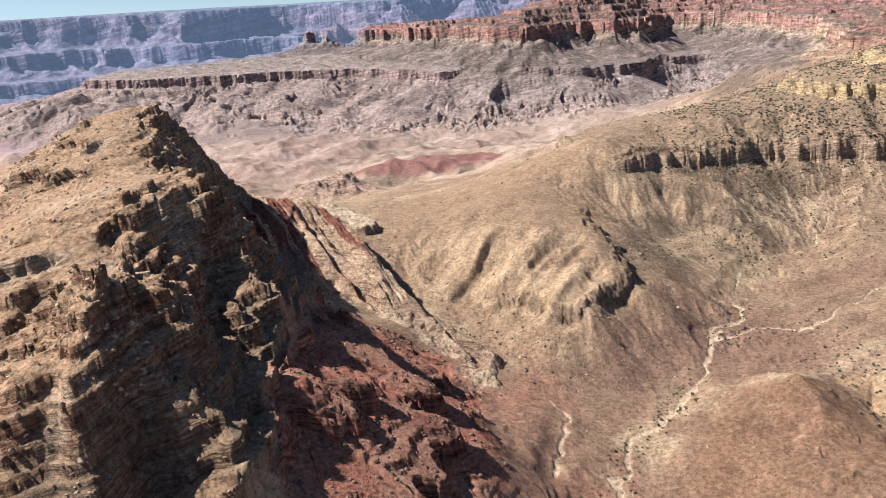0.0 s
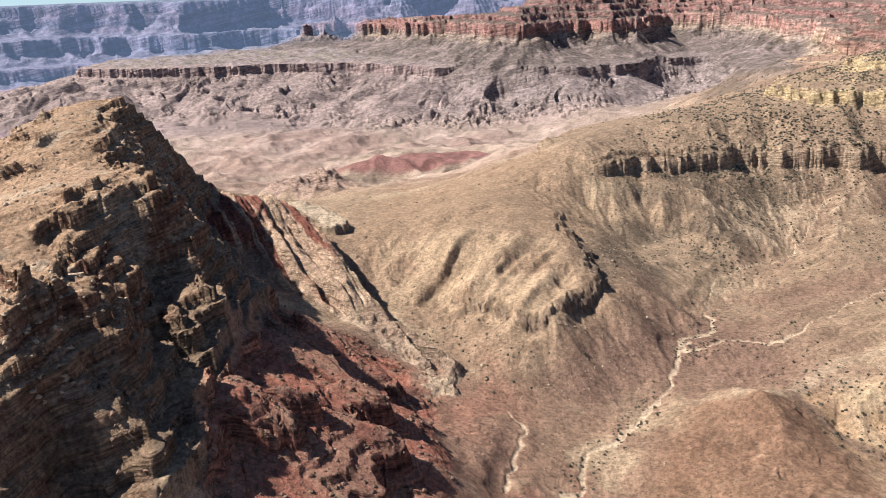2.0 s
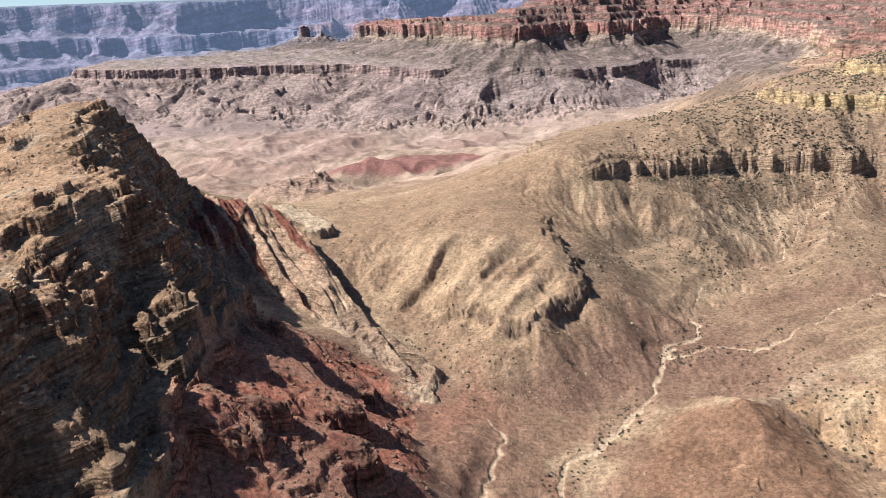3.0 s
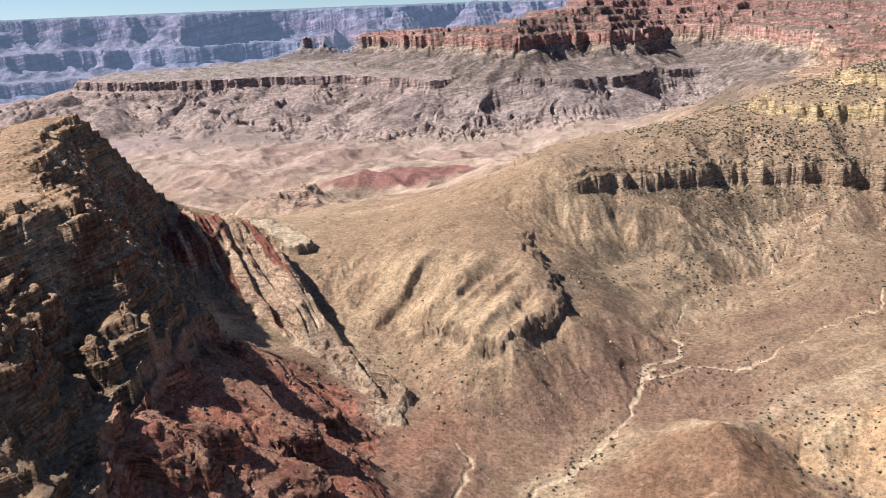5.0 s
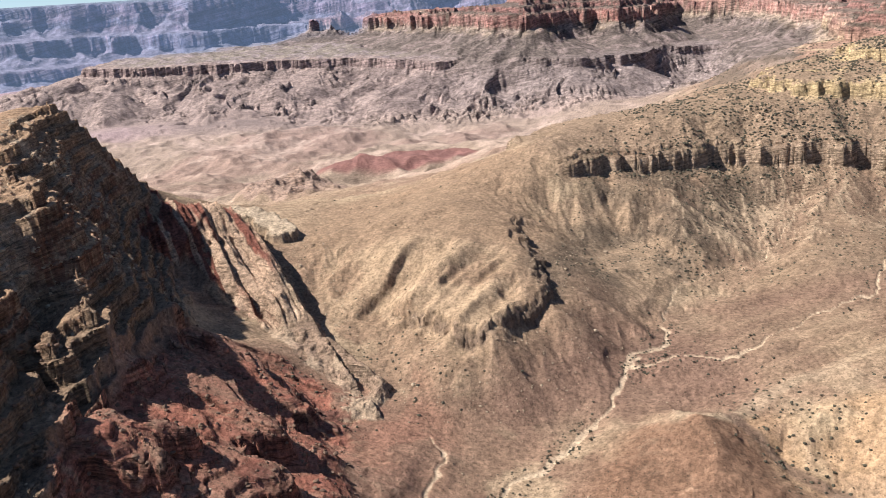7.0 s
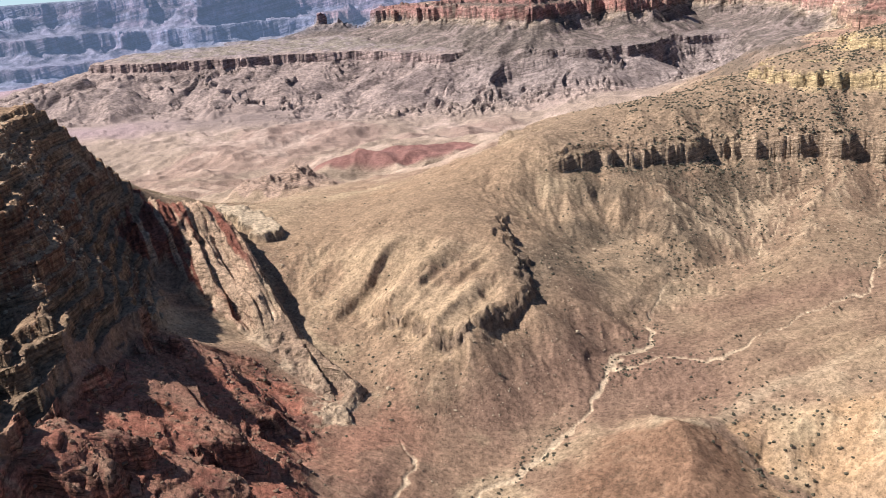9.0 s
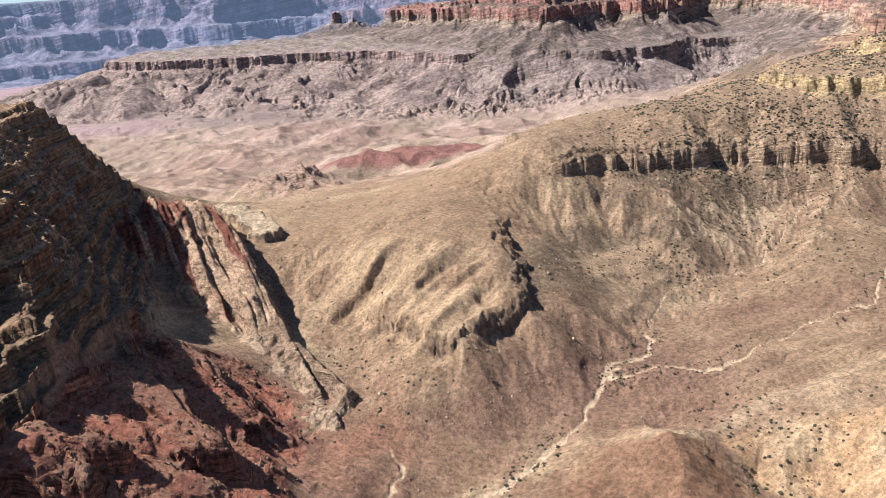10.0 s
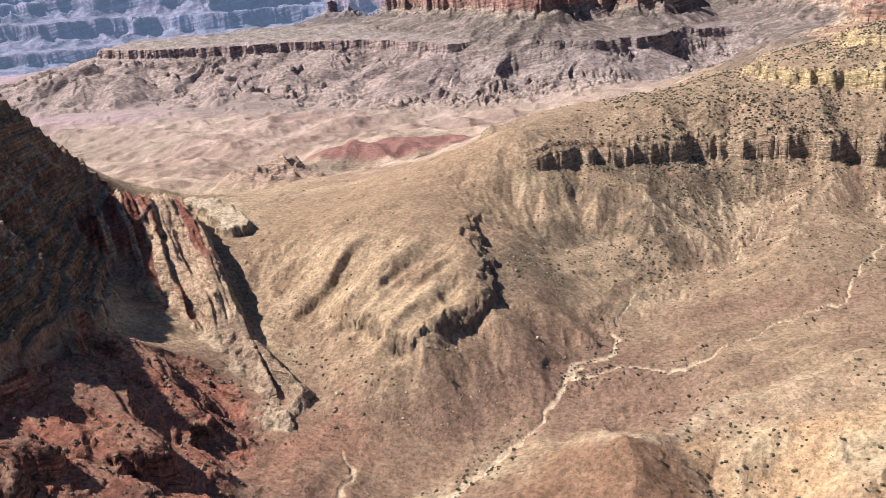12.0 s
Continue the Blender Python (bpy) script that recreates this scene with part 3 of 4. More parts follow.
slope_red = smooth(-inside(x, y, BENCH), 5, 50) * smooth(y, 500, 560) * (1 - smooth(y, 680, 730)) * smooth(x, 60, 120)
C = mixc(C, rgb(0.195, 0.125, 0.085), slope_red * (0.75 + 0.6 * n1) * 0.85)
C = mixc(C, rgb(0.27, 0.195, 0.125), M["esc"] * smooth(z, 64, 72) * (1 - STEEP) * 0.85)
C = mixc(C, rgb(0.44, 0.33, 0.22), M["esc"] * STEEP * (0.75 + 0.4 * vnoise(z / 2.2, x / 60)))
C = mixc(C, rgb(0.47, 0.36, 0.19), M["esc"] * smooth(z, 98, 106) * smooth(STEEP + 0.4 * n2, 0.1, 0.5) * 0.9)
C = mixc(C, rgb(0.43, 0.33, 0.21), smooth(y, 760, 800) * (1 - smooth(y, 900, 930)) * smooth(x, 250, 300) * smooth(M["rill"] + 1.2 * n1, 0.9, 1.6) * 0.55)
# dark desert varnish, with the shade below the lip painted in
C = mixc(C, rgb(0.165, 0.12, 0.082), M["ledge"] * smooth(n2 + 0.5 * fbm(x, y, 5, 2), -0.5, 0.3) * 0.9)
# left mesa
band = vnoise(M["s"] / 7.0, x / 300, 1) + 0.5 * vnoise(M["s"] / 2.0, y / 200, 2)
mes = mixc(np.zeros_like(C) + rgb(0.35, 0.235, 0.14), rgb(0.22, 0.115, 0.07), smooth(band, -0.1, 0.35) * smooth(STEEP, 0.0, 0.5))
mes = mixc(mes, rgb(0.43, 0.34, 0.23), smooth(n2 + 0.3 * band, 0.25, 0.7) * 0.7)
# darker towards the foot of the mesa
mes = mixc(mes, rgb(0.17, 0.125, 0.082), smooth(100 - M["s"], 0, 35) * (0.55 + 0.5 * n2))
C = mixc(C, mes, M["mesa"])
# upturned beds
bed = M["bed"]
dark_bed = smooth(0.5 * vnoise(bed / 5.2, (x - y) / 140, 1) + vnoise(bed / 7.0 + 5, (x - y) / 300, 0) + 0.4 * vnoise(bed / 1.6, (x - y) / 80, 2), -0.15, 0.3)
fin = mixc(np.zeros_like(C) + rgb(0.44, 0.315, 0.21), rgb(0.21, 0.085, 0.058), (1 - dark_bed) * smooth(-bed, -2, 6))
fin = mixc(fin, mixc(np.zeros_like(C) + rgb(0.41, 0.31, 0.205), rgb(0.30, 0.215, 0.145), smooth(n2, -0.2, 0.4)), np.maximum(smooth(-y, -668, -635), smooth(bed, -14, -4) * smooth(-y, -730, -690)))
C = mixc(C, fin, M["fin"])
C = mixc(C, rgb(0.46, 0.37, 0.25), M["cap"] * 0.9)
C = mixc(C, rgb(0.50, 0.395, 0.26), M["wash"] * 0.75 * (1 - 0.7 * smooth(200 - x, 60, 120) * smooth(y, 500, 540)))
# inner valley: pink and tan clays, a red hill
v = np.zeros_like(C) + rgb(0.30, 0.228, 0.158)
v = mixc(v, rgb(0.29, 0.20, 0.145), smooth(n3 + 0.5 * n1, 0.0, 0.6) * 0.8)
v = mixc(v, rgb(0.43, 0.325, 0.235), smooth(n1 + 0.4 * n2, 0.15, 0.7) * 0.75)
C = mixc(C, v, smooth(y, 1000, 1400) * (1 - smooth(x - 0.25 * (y - 1000), 150, 420)))
redhill = smooth(np.hypot((x + 60) / 190, (y - 1500) / 110) + 0.15 * n1, 1.0, 0.8)
C = mixc(C, rgb(0.21, 0.095, 0.08), redhill * 0.85)
C = mixc(C, rgb(0.36, 0.26, 0.19), M["knob"])
# plateau slopes and tiers of the far walls
t = M["tap"]
far = smooth(y, 2150, 2400)
pl = mixc(np.zeros_like(C) + rgb(0.29, 0.222, 0.168), rgb(0.215, 0.165, 0.128), smooth(n1 + n2 * 0.5, -0.2, 0.4))
pl = mixc(pl, rgb(0.27, 0.20, 0.155), smooth(np.abs(t), 14, 4))
pl = mixc(pl, rgb(0.20, 0.175, 0.12), smooth(t, 20, 120) * 0.7)
pl = mixc(pl, rgb(0.28, 0.225, 0.19), smooth(n2, -0.2, 0.5) * smooth(t, 10, 40) * 0.8)
pl = mixc(pl, rgb(0.35, 0.25, 0.235), smooth(-t, 420, 620) * smooth(-x, 700, 1000))
pl = mixc(pl, rgb(0.235, 0.19, 0.15), smooth(x, -150, 250) * 0.75)
C = mixc(C, pl, far)
i = M["inset"]
# scrub-dark talus, its tone also carrying the alcove's shade as paint
tier = mixc(np.zeros_like(C) + rgb(0.135, 0.108, 0.08), rgb(0.22, 0.17, 0.13), smooth(n2 + 0.5 * n1, -0.1, 0.6))
tier = mixc(tier, rgb(0.38, 0.29, 0.18), smooth(i, -40, -12) * (0.35 + 0.5 * vnoise(z / 5.0, x / 300)))
cliffs = np.interp(z + 2 * n2, [84, 90, 121, 126, 131, 134, 145, 148, 152, 155, 167, 170, 174, 178, 194, 198, 206, 210, 231, 235], [0, 1, 1, 0, 0, 1, 1, 0, 0, 1, 1, 0, 0, 1, 1, 0, 0, 1, 1, 0])
tier = mixc(tier, rgb(0.145, 0.11, 0.078), smooth(z, 118, 128))
tone = mixc(np.zeros_like(C) + rgb(0.33, 0.16, 0.112), rgb(0.40, 0.245, 0.17), smooth(vnoise(z / 7.0, x / 500, 2) + 0.4 * n1, 0.0, 0.5))
tone = mixc(tone, rgb(0.22, 0.12, 0.09), smooth(z, 124, 134) * 0.8)
tone = mixc(tone, rgb(0.45, 0.345, 0.20), smooth(x, 640, 760) * smooth(2300 - y, 0, 200) * smooth(z, 128, 96))
tier = mixc(tier, tone, cliffs)
tier = mixc(tier, rgb(0.22, 0.12, 0.09), cliffs * smooth(vnoise(x / 28 + y / 40, z / 60, 1), 0.1, 0.5) * 0.7)
C = mixc(C, tier, smooth(i, -260, -150) * smooth(y, 1350, 1600))
# distant rim: blue haze is painted into the rock colours
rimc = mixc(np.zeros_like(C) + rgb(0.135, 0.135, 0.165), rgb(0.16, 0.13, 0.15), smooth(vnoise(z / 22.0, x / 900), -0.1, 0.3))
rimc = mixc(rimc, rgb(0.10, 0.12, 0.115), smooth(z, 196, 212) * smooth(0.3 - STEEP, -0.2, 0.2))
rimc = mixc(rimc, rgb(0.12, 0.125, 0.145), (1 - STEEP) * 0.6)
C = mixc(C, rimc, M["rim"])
C *= (1 + 0.10 * fbm(x, y, 16, 3) + 0.13 * (1 - smooth(y, 900, 1300)) * fbm(x, y, 4.5, 2, 0.7, 2) + 0.10 * smooth(y, 1000, 1400) * fbm(x, y, 22, 3, 0.7, 1))[:, None]
# blue grows with distance: haze painted into the ground colours
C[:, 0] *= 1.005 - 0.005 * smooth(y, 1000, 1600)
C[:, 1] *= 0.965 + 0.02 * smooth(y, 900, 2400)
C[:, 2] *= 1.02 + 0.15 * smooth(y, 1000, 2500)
C = np.clip(C, 0.02, 0.8)

# ---- materials ----
def earth(name, grain, bump, rough=0.95, glow=None, bedding=0.0, specks=0.0, banding=(0.5, 1.28), tilt=(-0.2, -0.05), contrast=0.5):
    """Formation colour carried by the sheet, broken up by grit at two scales, thin beds or dark specks, and relief."""
    mat = bpy.data.materials.new(name)
    mat.use_nodes = True
    nt = mat.node_tree
    b = nt.nodes["Principled BSDF"]
    b.inputs["Roughness"].default_value = rough
    b.inputs["Specular IOR Level"].default_value = 0.12
    col = nt.nodes.new("ShaderNodeVertexColor")
    col.layer_name = "formation"
    geo = nt.nodes.new("ShaderNodeNewGeometry")

    def node_math(op, a, c):
        n = nt.nodes.new("ShaderNodeMath")
        n.operation = op
        for slot, v in zip(n.inputs, (a, c)):
            if isinstance(v, (int, float)):
                slot.default_value = v
            else:
                nt.links.new(v, slot)
        return n.outputs["Value"]

    def ranged(v, lo, hi, to_lo, to_hi):
        n = nt.nodes.new("ShaderNodeMapRange")
        for key, value in (("From Min", lo), ("From Max", hi), ("To Min", to_lo), ("To Max", to_hi)):
            n.inputs[key].default_value = value
        nt.links.new(v, n.inputs["Value"])
        return n.outputs["Result"]

    def noise_of(vector, scale, detail, roughness):
        n = nt.nodes.new("ShaderNodeTexNoise")
        n.inputs["Scale"].default_value, n.inputs["Detail"].default_value, n.inputs["Roughness"].default_value = scale, detail, roughness
        nt.links.new(vector, n.inputs["Vector"])
        return n.outputs["Fac"]

    fine = noise_of(geo.outputs["Position"], 1.0 / grain, 5, 0.78)
    factor = ranged(fine, 0.36, 0.64, 1 - contrast, 1 + contrast)
    height = fine
    if bedding:
        squash = nt.nodes.new("ShaderNodeCombineXYZ")
        for slot, axis in zip(squash.inputs, ((0.07, 0, 0), (0, 0.07, 0), (tilt[0], tilt[1], 1.0))):
            dot = nt.nodes.new("ShaderNodeVectorMath")
            dot.operation = "DOT_PRODUCT"
            dot.inputs[1].default_value = axis
            nt.links.new(geo.outputs["Position"], dot.inputs[0])
            nt.links.new(dot.outputs["Value"], slot)
        beds = noise_of(squash.outputs["Vector"], 1.1 / bedding, 4, 0.7)
        up = nt.nodes.new("ShaderNodeSeparateXYZ")
        nt.links.new(geo.outputs["True Normal"], up.inputs["Vector"])
        cliff = ranged(up.outputs["Z"], 0.68, 0.92, 1.0, 0.0)
        tone = node_math("ADD", node_math("MULTIPLY", node_math("SUBTRACT", ranged(beds, 0.38, 0.62, *banding), 1.0), cliff), 1.0)
        factor = node_math("MULTIPLY", factor, tone)
        height = node_math("ADD", fine, node_math("MULTIPLY", node_math("MULTIPLY", beds, 1.8), cliff))
    if specks:
        vor = nt.nodes.new("ShaderNodeTexVoronoi")
        vor.inputs["Scale"].default_value = 1.0 / specks
        nt.links.new(geo.outputs["Position"], vor.inputs["Vector"])
        factor = node_math("MULTIPLY", factor, ranged(vor.outputs["Distance"], 0.10, 0.26, 0.55, 1.0))
        small = nt.nodes.new("ShaderNodeTexVoronoi")
        small.inputs["Scale"].default_value = 2.3 / specks
        nt.links.new(geo.outputs["Position"], small.inputs["Vector"])
        factor = node_math("MULTIPLY", factor, ranged(small.outputs["Distance"], 0.08, 0.30, 1.35, 0.97))
    mul = nt.nodes.new("ShaderNodeVectorMath")
    mul.operation = "SCALE"
    nt.links.new(col.outputs["Color"], mul.inputs[0])
    nt.links.new(factor, mul.inputs["Scale"])
    nt.links.new(mul.outputs["Vector"], b.inputs["Base Color"])
    bmp = nt.nodes.new("ShaderNodeBump")
    bmp.inputs["Strength"].default_value, bmp.inputs["Distance"].default_value = bump, grain * 0.8
    nt.links.new(height, bmp.inputs["Height"])
    nt.links.new(bmp.outputs["Normal"], b.inputs["Normal"])
    # emission stands in for haze light; the rock itself gives off none
    if glow:
        b.inputs["Emission Color"].default_value = (*glow[:3], 1)
        b.inputs["Emission Strength"].default_value = glow[3]
    return mat


SOIL = earth("gravelly_soil", 3.2, 0.6, specks=2.8, contrast=0.42)
ROCK = earth("weathered_sandstone", 3.0, 0.9, bedding=1.5)
SHALE = earth("red_bedded_shale", 2.6, 0.8, bedding=2.0, banding=(0.3, 1.4), tilt=(0.27, -0.11))
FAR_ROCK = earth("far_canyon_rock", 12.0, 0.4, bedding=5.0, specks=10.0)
# far rim: faint blue emission imitates the haze in front of it
HAZE_ROCK = earth("haze_painted_rock", 40.0, 0.3, bedding=22.0, glow=(0.30, 0.44, 0.70, 0.14))

# ---- split the sheet into its landforms ----
ri, ai = np.meshgrid(np.arange(NR - 1), np.arange(NA), indexing="ij")
a0 = (ri * NA + ai).ravel()
a1 = (ri * NA + (ai + 1) % NA).ravel()
QUADS = np.stack([a0, a1, a1 + NA, a0 + NA], 1)[:, ::-1]
fx, fy = X[QUADS].mean(1), Y[QUADS].mean(1)


def at_face(key):
    return M[key][QUADS].mean(1)


land_id = np.zeros(len(QUADS), int)
land_id[(fy > 2250) & (np.abs(fx) < 3000) & (at_face("tap") > -420)] = 6
land_id[(at_face("inset") > -120) & (fy > 1450)] = 7
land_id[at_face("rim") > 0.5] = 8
near_part = land_id == 0
land_id[near_part & (at_face("esc") > 0.5)] = 5
land_id[near_part & (at_face("bench") > 0.5)] = 4
land_id[near_part & (at_face("knob") > 0.5)] = 9
land_id[near_part & (at_face("red") > 0.5)] = 3
land_id[near_part & (at_face("mesa") > 0.5)] = 1
land_id[near_part & ((at_face("fin") > 0.5) | (at_face("cap") > 0.5))] = 2
land_id[near_part & (at_face("wash") > 0.5) & (at_face("esc") < 0.5)] = 10
KINDS = {
    0: ("ground", "gravelly tan and brown desert ground cut by rills", "ground", SOIL),
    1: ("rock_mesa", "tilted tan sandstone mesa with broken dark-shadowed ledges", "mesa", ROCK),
    2: ("rock_fin", "upturned fin of striped red and cream rock beds", "rock ridge", ROCK),
    3: ("shale_outcrop", "dark red stepped shale ledges below the mesa", "rock outcrop", SHALE),
    4: ("bench_hill", "rounded tan bench hill with a low cliff rim", "hill", SOIL),
    5: ("escarpment", "pale layered cliff band over scrubby talus slopes", "escarpment", ROCK),
    6: ("plateau", "grey-brown gullied plateau slope under a dark cliff rim", "plateau", FAR_ROCK),
    7: ("canyon_wall", "red and ochre tiered canyon cliffs and buttes", "canyon wall", FAR_ROCK),
    8: ("backdrop_rim", "distant flat-topped canyon rim with blue haze painted on", "canyon rim", HAZE_ROCK),
    9: ("rocky_hill", "jagged pinkish rock knob in the valley", "hill", ROCK),
    10: ("dry_wash", "pale sandy dry stream bed winding between slopes", "dry wash", SOIL),
}


def sheet(name, quads, material):
    used, flat = np.unique(quads.ravel(), return_inverse=True)
    me = bpy.data.meshes.new(name)
    me.vertices.add(len(used))
    me.vertices.foreach_set("co", np.stack([X[used], Y[used], Z[used]], 1).astype(np.float32).ravel())
    nq = len(quads)
    me.loops.add(nq * 4)
    me.loops.foreach_set("vertex_index", flat.ravel().astype(np.int32))
    me.polygons.add(nq)
    me.polygons.foreach_set("loop_start", np.arange(0, nq * 4, 4, dtype=np.int32))
    me.polygons.foreach_set("use_smooth", np.ones(nq, bool))
    me.update(calc_edges=True)
    layer = me.color_attributes.new("formation", "FLOAT_COLOR", "POINT")
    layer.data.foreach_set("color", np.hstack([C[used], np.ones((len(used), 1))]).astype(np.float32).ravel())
    me.materials.append(material)
    return new(name, me)


fz, fs, fsteep = Z[QUADS].mean(1), M["s"][QUADS].mean(1), STEEP[QUADS].mean(1)
ftap = M["tap"][QUADS].mean(1)
PARTS = {
    1: [("caprock", (fs > 140) | (fy > 780)), ("cliff_face", (fs <= 140) & (fs > 62)), ("lower_slope", fs <= 62)],
    2: [("pale_cap", at_face("cap") > 0.5), ("striped_flank", fy > 665), ("grey_tail", fy > 0)],
    3: [("upper_ledge", fy > 490), ("middle_ledge", fy > 410), ("lower_ledge", fy > 0)],
    4: [("low_cliff", np.abs(inside(fx, fy, BENCH)) < 7), ("hill_top", fx > -9999)],
    5: [("upper_slope", fz > 70), ("cliff_band", fz > 50), ("talus_slope", fz > -999)],
    6: [("cliff_rim", np.abs(ftap) < 7), ("plateau_top", ftap > 0), ("gullied_slope", fx > -9999)],
    7: [("talus_slope", fz < 85), ("red_cliff", fz < 130), ("upper_tier", fz > 0)],
}
SETTING = (0, 8, 10)
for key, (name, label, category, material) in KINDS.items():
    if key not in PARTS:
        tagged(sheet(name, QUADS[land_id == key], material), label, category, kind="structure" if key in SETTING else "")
        continue
    mine = land_id == key
    thing = new(name)
    thing.location = (fx[mine].mean(), fy[mine].mean(), fz[mine].min())
    tagged(thing, label, category)
    left = mine.copy()
    for part_name, pick in PARTS[key]:
        if (left & pick).any():
            piece = sheet(part_name, QUADS[left & pick], material)
            piece.parent = thing
            piece.matrix_parent_inverse = Matrix.Translation(thing.location).inverted()
        left &= ~pick


# ---- scrub and loose rock ----
rnd = np.random.RandomState(11)


def lump(seed, squash, rough, detail=1):
    """A small rounded, broken lump: points and triangles."""
    bm = bmesh.new()
    bmesh.ops.create_icosphere(bm, subdivisions=detail, radius=1.0)
    rs = np.random.RandomState(seed)
    for v in bm.verts:
        k = 1 + rough * (rs.rand() - 0.5) * 2
        v.co = Vector((v.co.x * k, v.co.y * k, max(v.co.z * k * squash, -0.3)))
    pts = np.array([v.co[:] for v in bm.verts])
    tris = np.array([[v.index for v in f.verts] for f in bm.faces])
    bm.free()
    return pts, tris


def plain(name, colour, spread, rough=0.9):
    mat = bpy.data.materials.new(name)
    mat.use_nodes = True
    nt = mat.node_tree
    b = nt.nodes["Principled BSDF"]
    b.inputs["Roughness"].default_value = rough
    geo, info = nt.nodes.new("ShaderNodeNewGeometry"), nt.nodes.new("ShaderNodeObjectInfo")
    add = nt.nodes.new("ShaderNodeMath")
    add.operation = "ADD"
    nt.links.new(geo.outputs["Random Per Island"], add.inputs[0])
    nt.links.new(info.outputs["Random"], add.inputs[1])
    noise_tex = nt.nodes.new("ShaderNodeTexNoise")
    noise_tex.inputs["Scale"].default_value = 3.0
    nt.links.new(geo.outputs["Position"], noise_tex.inputs["Vector"])
    mean = nt.nodes.new("ShaderNodeMath")
    mean.operation = "MULTIPLY"
    nt.links.new(add.outputs["Value"], mean.inputs[0])
    nt.links.new(noise_tex.outputs["Fac"], mean.inputs[1])
    ramp = nt.nodes.new("ShaderNodeValToRGB")
    ramp.color_ramp.elements[0].color = (*[c * (1 - spread) for c in colour], 1)
    ramp.color_ramp.elements[1].color = (*[c * (1 + spread) for c in colour], 1)
    nt.links.new(mean.outputs["Value"], ramp.inputs["Fac"])
    nt.links.new(ramp.outputs["Color"], b.inputs["Base Color"])
    return mat


SCRUB = plain("dark_scrub_leaves", (0.052, 0.045, 0.028), 0.45)
STONE = plain("pale_loose_stone", (0.33, 0.25, 0.17), 0.4)
DARK_STONE = plain("brown_loose_stone", (0.20, 0.12, 0.08), 0.4)
RED_STONE = plain("red_loose_stone", (0.24, 0.10, 0.065), 0.4)


def scatter_points(weight, count):
    """Spots on the sheet, as likely as the weight times the area that each corner stands for."""
    w = np.clip(weight, 0, None) * ((X - CENTRE[0]) ** 2 + (Y - CENTRE[1]) ** 2)
    w[: 45 * NA] = 0
    return rnd.choice(len(X), count, p=w / w.sum())


def scatter_sheet(name, label, category, spots, sizes, shapes, material):
    pts, tris, base = [], [], 0
    for k, s in zip(spots, sizes):
        p, t = shapes[rnd.randint(len(shapes))]
        a = rnd.rand() * 6.28
        ca, sa = math.cos(a), math.sin(a)
        q = p * s
        q = np.stack([q[:, 0] * ca - q[:, 1] * sa + X[k] + rnd.uniform(-0.5, 0.5), q[:, 0] * sa + q[:, 1] * ca + Y[k] + rnd.uniform(-0.5, 0.5), q[:, 2] + Z[k]], 1)
        pts.append(q)
        tris.append(t + base)
        base += len(p)
    me = bpy.data.meshes.new(name)
    me.from_pydata(np.concatenate(pts).tolist(), [], np.concatenate(tris).tolist())
    me.materials.append(material)
    return tagged(new(name, me), label, category, kind="stuff")


BUSHES = [lump(k, 0.75, 0.35) for k in range(6)]
ROCKS = [lump(20 + k, 0.7, 0.4) for k in range(6)]
flat = 1 - STEEP
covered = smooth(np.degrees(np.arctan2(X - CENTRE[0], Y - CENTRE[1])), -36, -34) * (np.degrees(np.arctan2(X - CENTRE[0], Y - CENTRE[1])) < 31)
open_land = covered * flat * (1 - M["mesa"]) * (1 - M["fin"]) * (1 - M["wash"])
patchy = smooth(fbm(X, Y, 70, 3, layer=1), -0.3, 0.6)
amph = smooth(X - 0.4 * (Y - 700), 110, 180) * smooth(Y, 690, 760) * (1 - smooth(Y, 1150, 1250))
scrub_w = open_land * (0.05 * patchy * (Y < 1100) + 2.6 * amph * (0.3 + patchy) + 1.5 * M["bad"] * patchy * smooth(X, 240, 300)
                       + 0.9 * smooth(np.minimum(np.abs(X - 20), 99) + np.abs(Y - 585), 110, 30)
                       + 0.5 * smooth(X, 350, 500) * smooth(Y, 1000, 1100) * (Y < 1900))
spots = scatter_points(scrub_w, 11000)
scatter_sheet("scrub", "small dark olive desert bushes dotted over the slopes", "bushes", spots, rnd.uniform(0.5, 1.5, len(spots)) * (1 + 0.4 * (Y[spots] > 900)), BUSHES, SCRUB)
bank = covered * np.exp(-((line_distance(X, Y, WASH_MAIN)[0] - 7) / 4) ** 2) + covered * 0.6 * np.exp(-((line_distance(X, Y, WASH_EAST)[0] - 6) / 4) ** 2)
spots = scatter_points(bank * flat * patchy, 420)
scatter_sheet("wash_scrub", "dark bushes lining the banks of the dry wash", "bushes", spots, rnd.uniform(0.5, 1.2, len(spots)), BUSHES, SCRUB)
talus = open_land * (1.2 * smooth(-inside(X, Y, BENCH), 2, 12) * (1 - smooth(-inside(X, Y, BENCH), 50, 90)) * (Y < 800) + amph * 0.9 + 0.08 * (Y < 1100))
talus = talus + open_land * 5 * np.exp(-(inside(X, Y, BENCH) / 5) ** 2) * (Y < 800)
spots = scatter_points(talus, 9500)
scatter_sheet("talus", "pale angular loose stones scattered below the cliffs", "stones", spots, 0.22 + 0.9 * rnd.rand(len(spots)) ** 4, ROCKS, STONE)
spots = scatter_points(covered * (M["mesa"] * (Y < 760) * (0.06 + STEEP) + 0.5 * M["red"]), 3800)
scatter_sheet("mesa_rubble", "broken brown rock rubble on the mesa ledges", "stones", spots, 0.4 + 1.6 * rnd.rand(len(spots)) ** 3, ROCKS, DARK_STONE)

spots = scatter_points(open_land * (Y < 1050) * (0.25 + patchy), 7000)
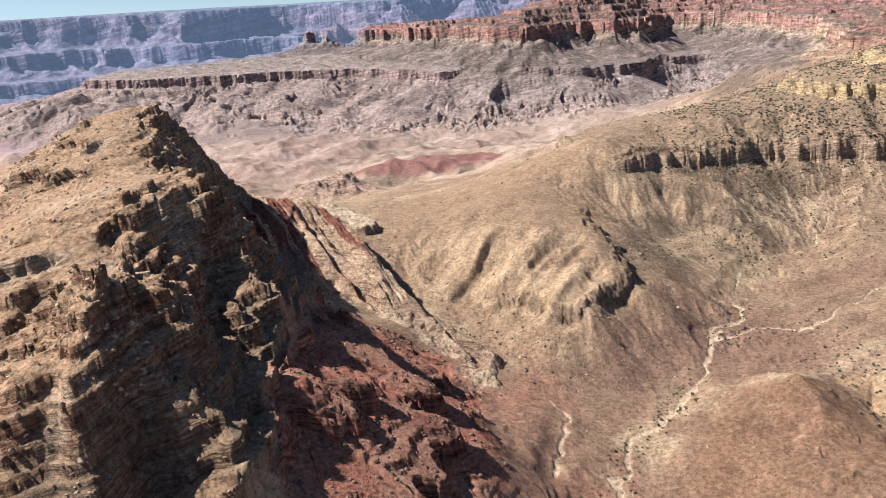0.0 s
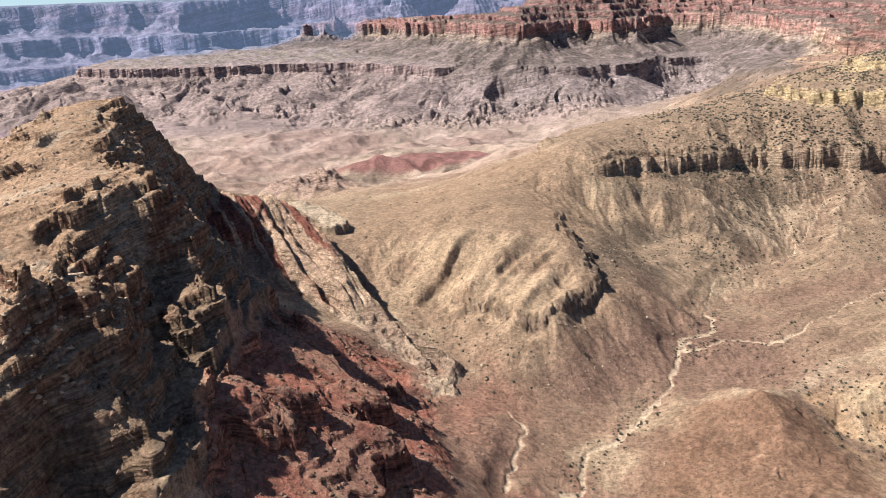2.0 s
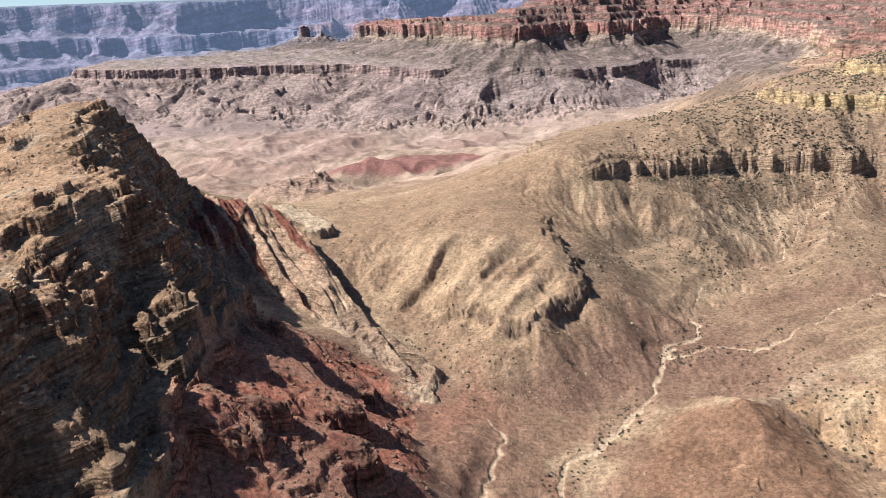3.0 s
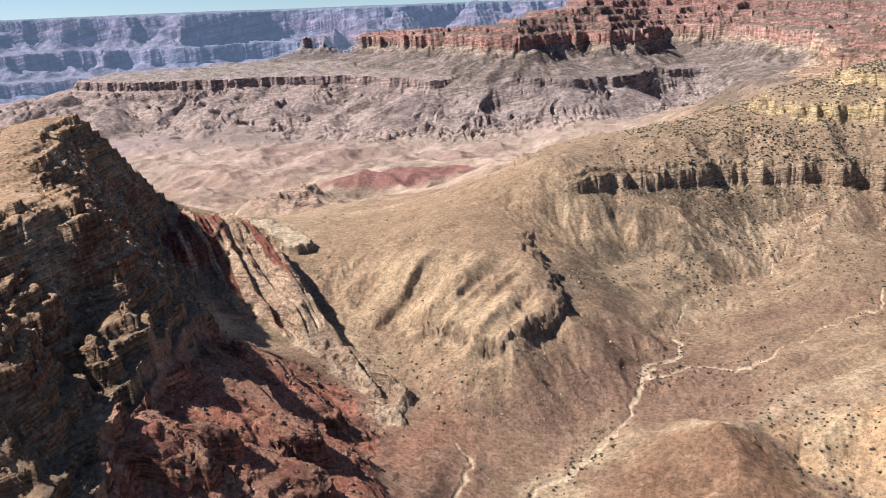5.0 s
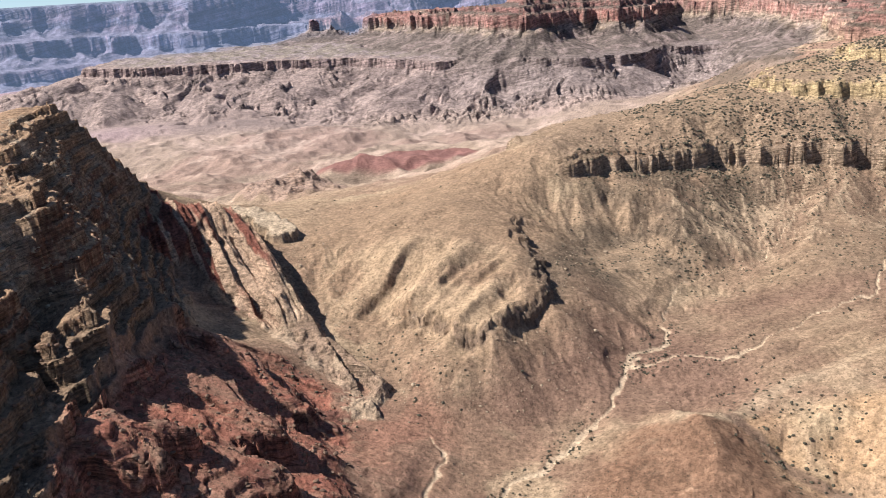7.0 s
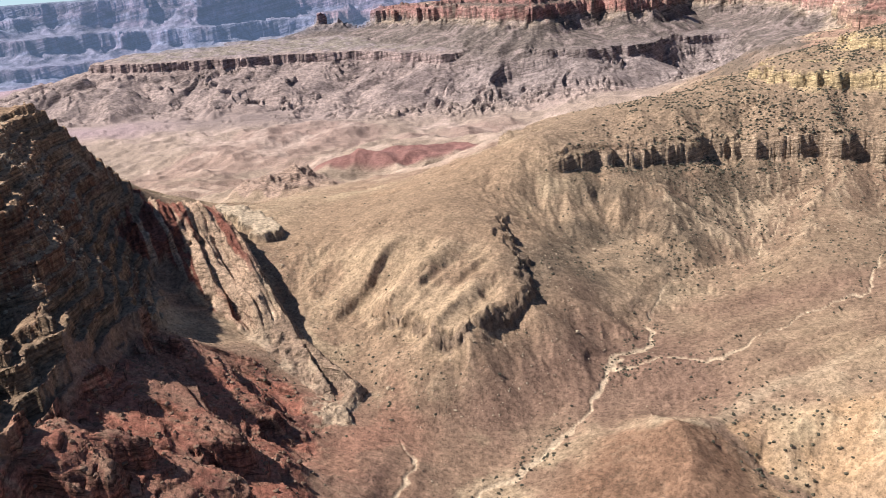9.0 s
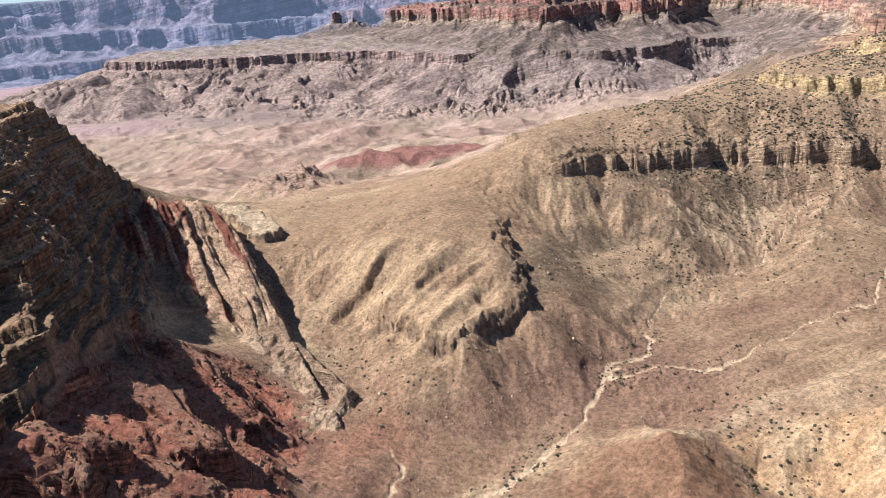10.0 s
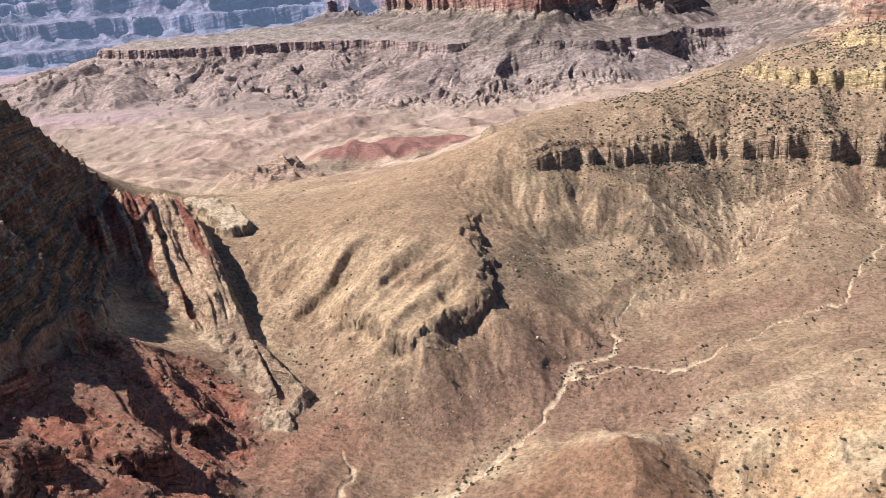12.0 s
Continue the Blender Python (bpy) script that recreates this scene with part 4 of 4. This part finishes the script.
scatter_sheet("low_scrub", "tiny grey-brown desert shrubs over the gravel slopes", "bushes", spots, rnd.uniform(0.2, 0.5, len(spots)), BUSHES, SCRUB)

# ---- single shrubs and boulders near the wash and on the badland hills ----
WOOD = plain("grey_shrub_wood", (0.16, 0.12, 0.085), 0.3)


def mesh_of(name, pts, tris, material):
    me = bpy.data.meshes.new(name)
    me.from_pydata(pts.tolist(), [], tris.tolist())
    me.materials.append(material)
    return me


def shrub_kind(seed):
    """A round desert shrub: a short forked stem and a ragged crown of leaf clumps."""
    rs = np.random.RandomState(seed)
    thing = new("desert_shrub")
    pts, tris, base = [], [], 0
    for k in range(9):
        p, t = lump(seed * 20 + k, 0.8, 0.4)
        a, d = rs.rand() * 6.28, rs.rand() ** 0.5 * 0.6
        pts.append(p * rs.uniform(0.28, 0.5) + np.array([d * math.cos(a), d * math.sin(a), rs.uniform(0.35, 0.95)]))
        tris.append(t + base)
        base += len(p)
    crown = new("crown", mesh_of("crown", np.concatenate(pts), np.concatenate(tris), SCRUB))
    bm = bmesh.new()
    for k in range(3):
        m4 = Matrix.Translation((0, 0, 0.2)) @ Euler((rs.uniform(-0.5, 0.5), rs.uniform(-0.5, 0.5), 0)).to_matrix().to_4x4()
        bmesh.ops.create_cone(bm, segments=5, radius1=0.09, radius2=0.05, depth=0.8, matrix=m4)
    me = bpy.data.meshes.new("stem")
    bm.to_mesh(me)
    bm.free()
    me.materials.append(WOOD)
    stem = new("stem", me)
    crown.parent = stem.parent = thing
    return tagged(thing, "round dark olive desert shrub on gravelly soil", "shrub", group="shrubs beside the wash")


def set_down(ob, k, s, spin):
    return pose(X[k], Y[k], Z[k] - 0.05 * s, 0, 0, spin) @ Matrix.Diagonal((s, s, s, 1))


shrubs = [shrub_kind(40 + k) for k in range(5)]
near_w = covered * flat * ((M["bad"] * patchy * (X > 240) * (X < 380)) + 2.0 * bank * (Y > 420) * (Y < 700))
spots = scatter_points(near_w, 170)
for n, k in enumerate(spots):
    s, spin = rnd.uniform(0.7, 1.5), rnd.rand() * 360
    kind_ob = shrubs[n % 5]
    ob = kind_ob if n < 5 else copy_thing(kind_ob, Matrix.Identity(4))
    ob.matrix_basis = set_down(ob, k, s, spin)

stone_w = open_land * (smooth(-inside(X, Y, BENCH), 3, 12) * (1 - smooth(-inside(X, Y, BENCH), 40, 70)) * (Y < 760) + 0.6 * amph)
spots = scatter_points(stone_w, 90)
stones = [mesh_of("boulder", *lump(70 + k, 0.75, 0.3, 2), STONE) for k in range(6)]
for n, k in enumerate(spots):
    ob = new("boulder", stones[n % 6])
    ob.matrix_basis = set_down(ob, k, 0.6 + 1.3 * rnd.rand() ** 2, rnd.rand() * 360)
    tagged(ob, "pale angular boulder fallen on the talus slope", "boulder", group="boulders below the cliffs")

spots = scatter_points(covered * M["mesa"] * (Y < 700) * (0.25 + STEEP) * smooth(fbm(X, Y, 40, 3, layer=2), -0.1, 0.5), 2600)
scatter_sheet("pale_rubble", "pale cream rock rubble on the mesa slopes", "stones", spots, 0.4 + 1.5 * rnd.rand(len(spots)) ** 3, ROCKS, STONE)
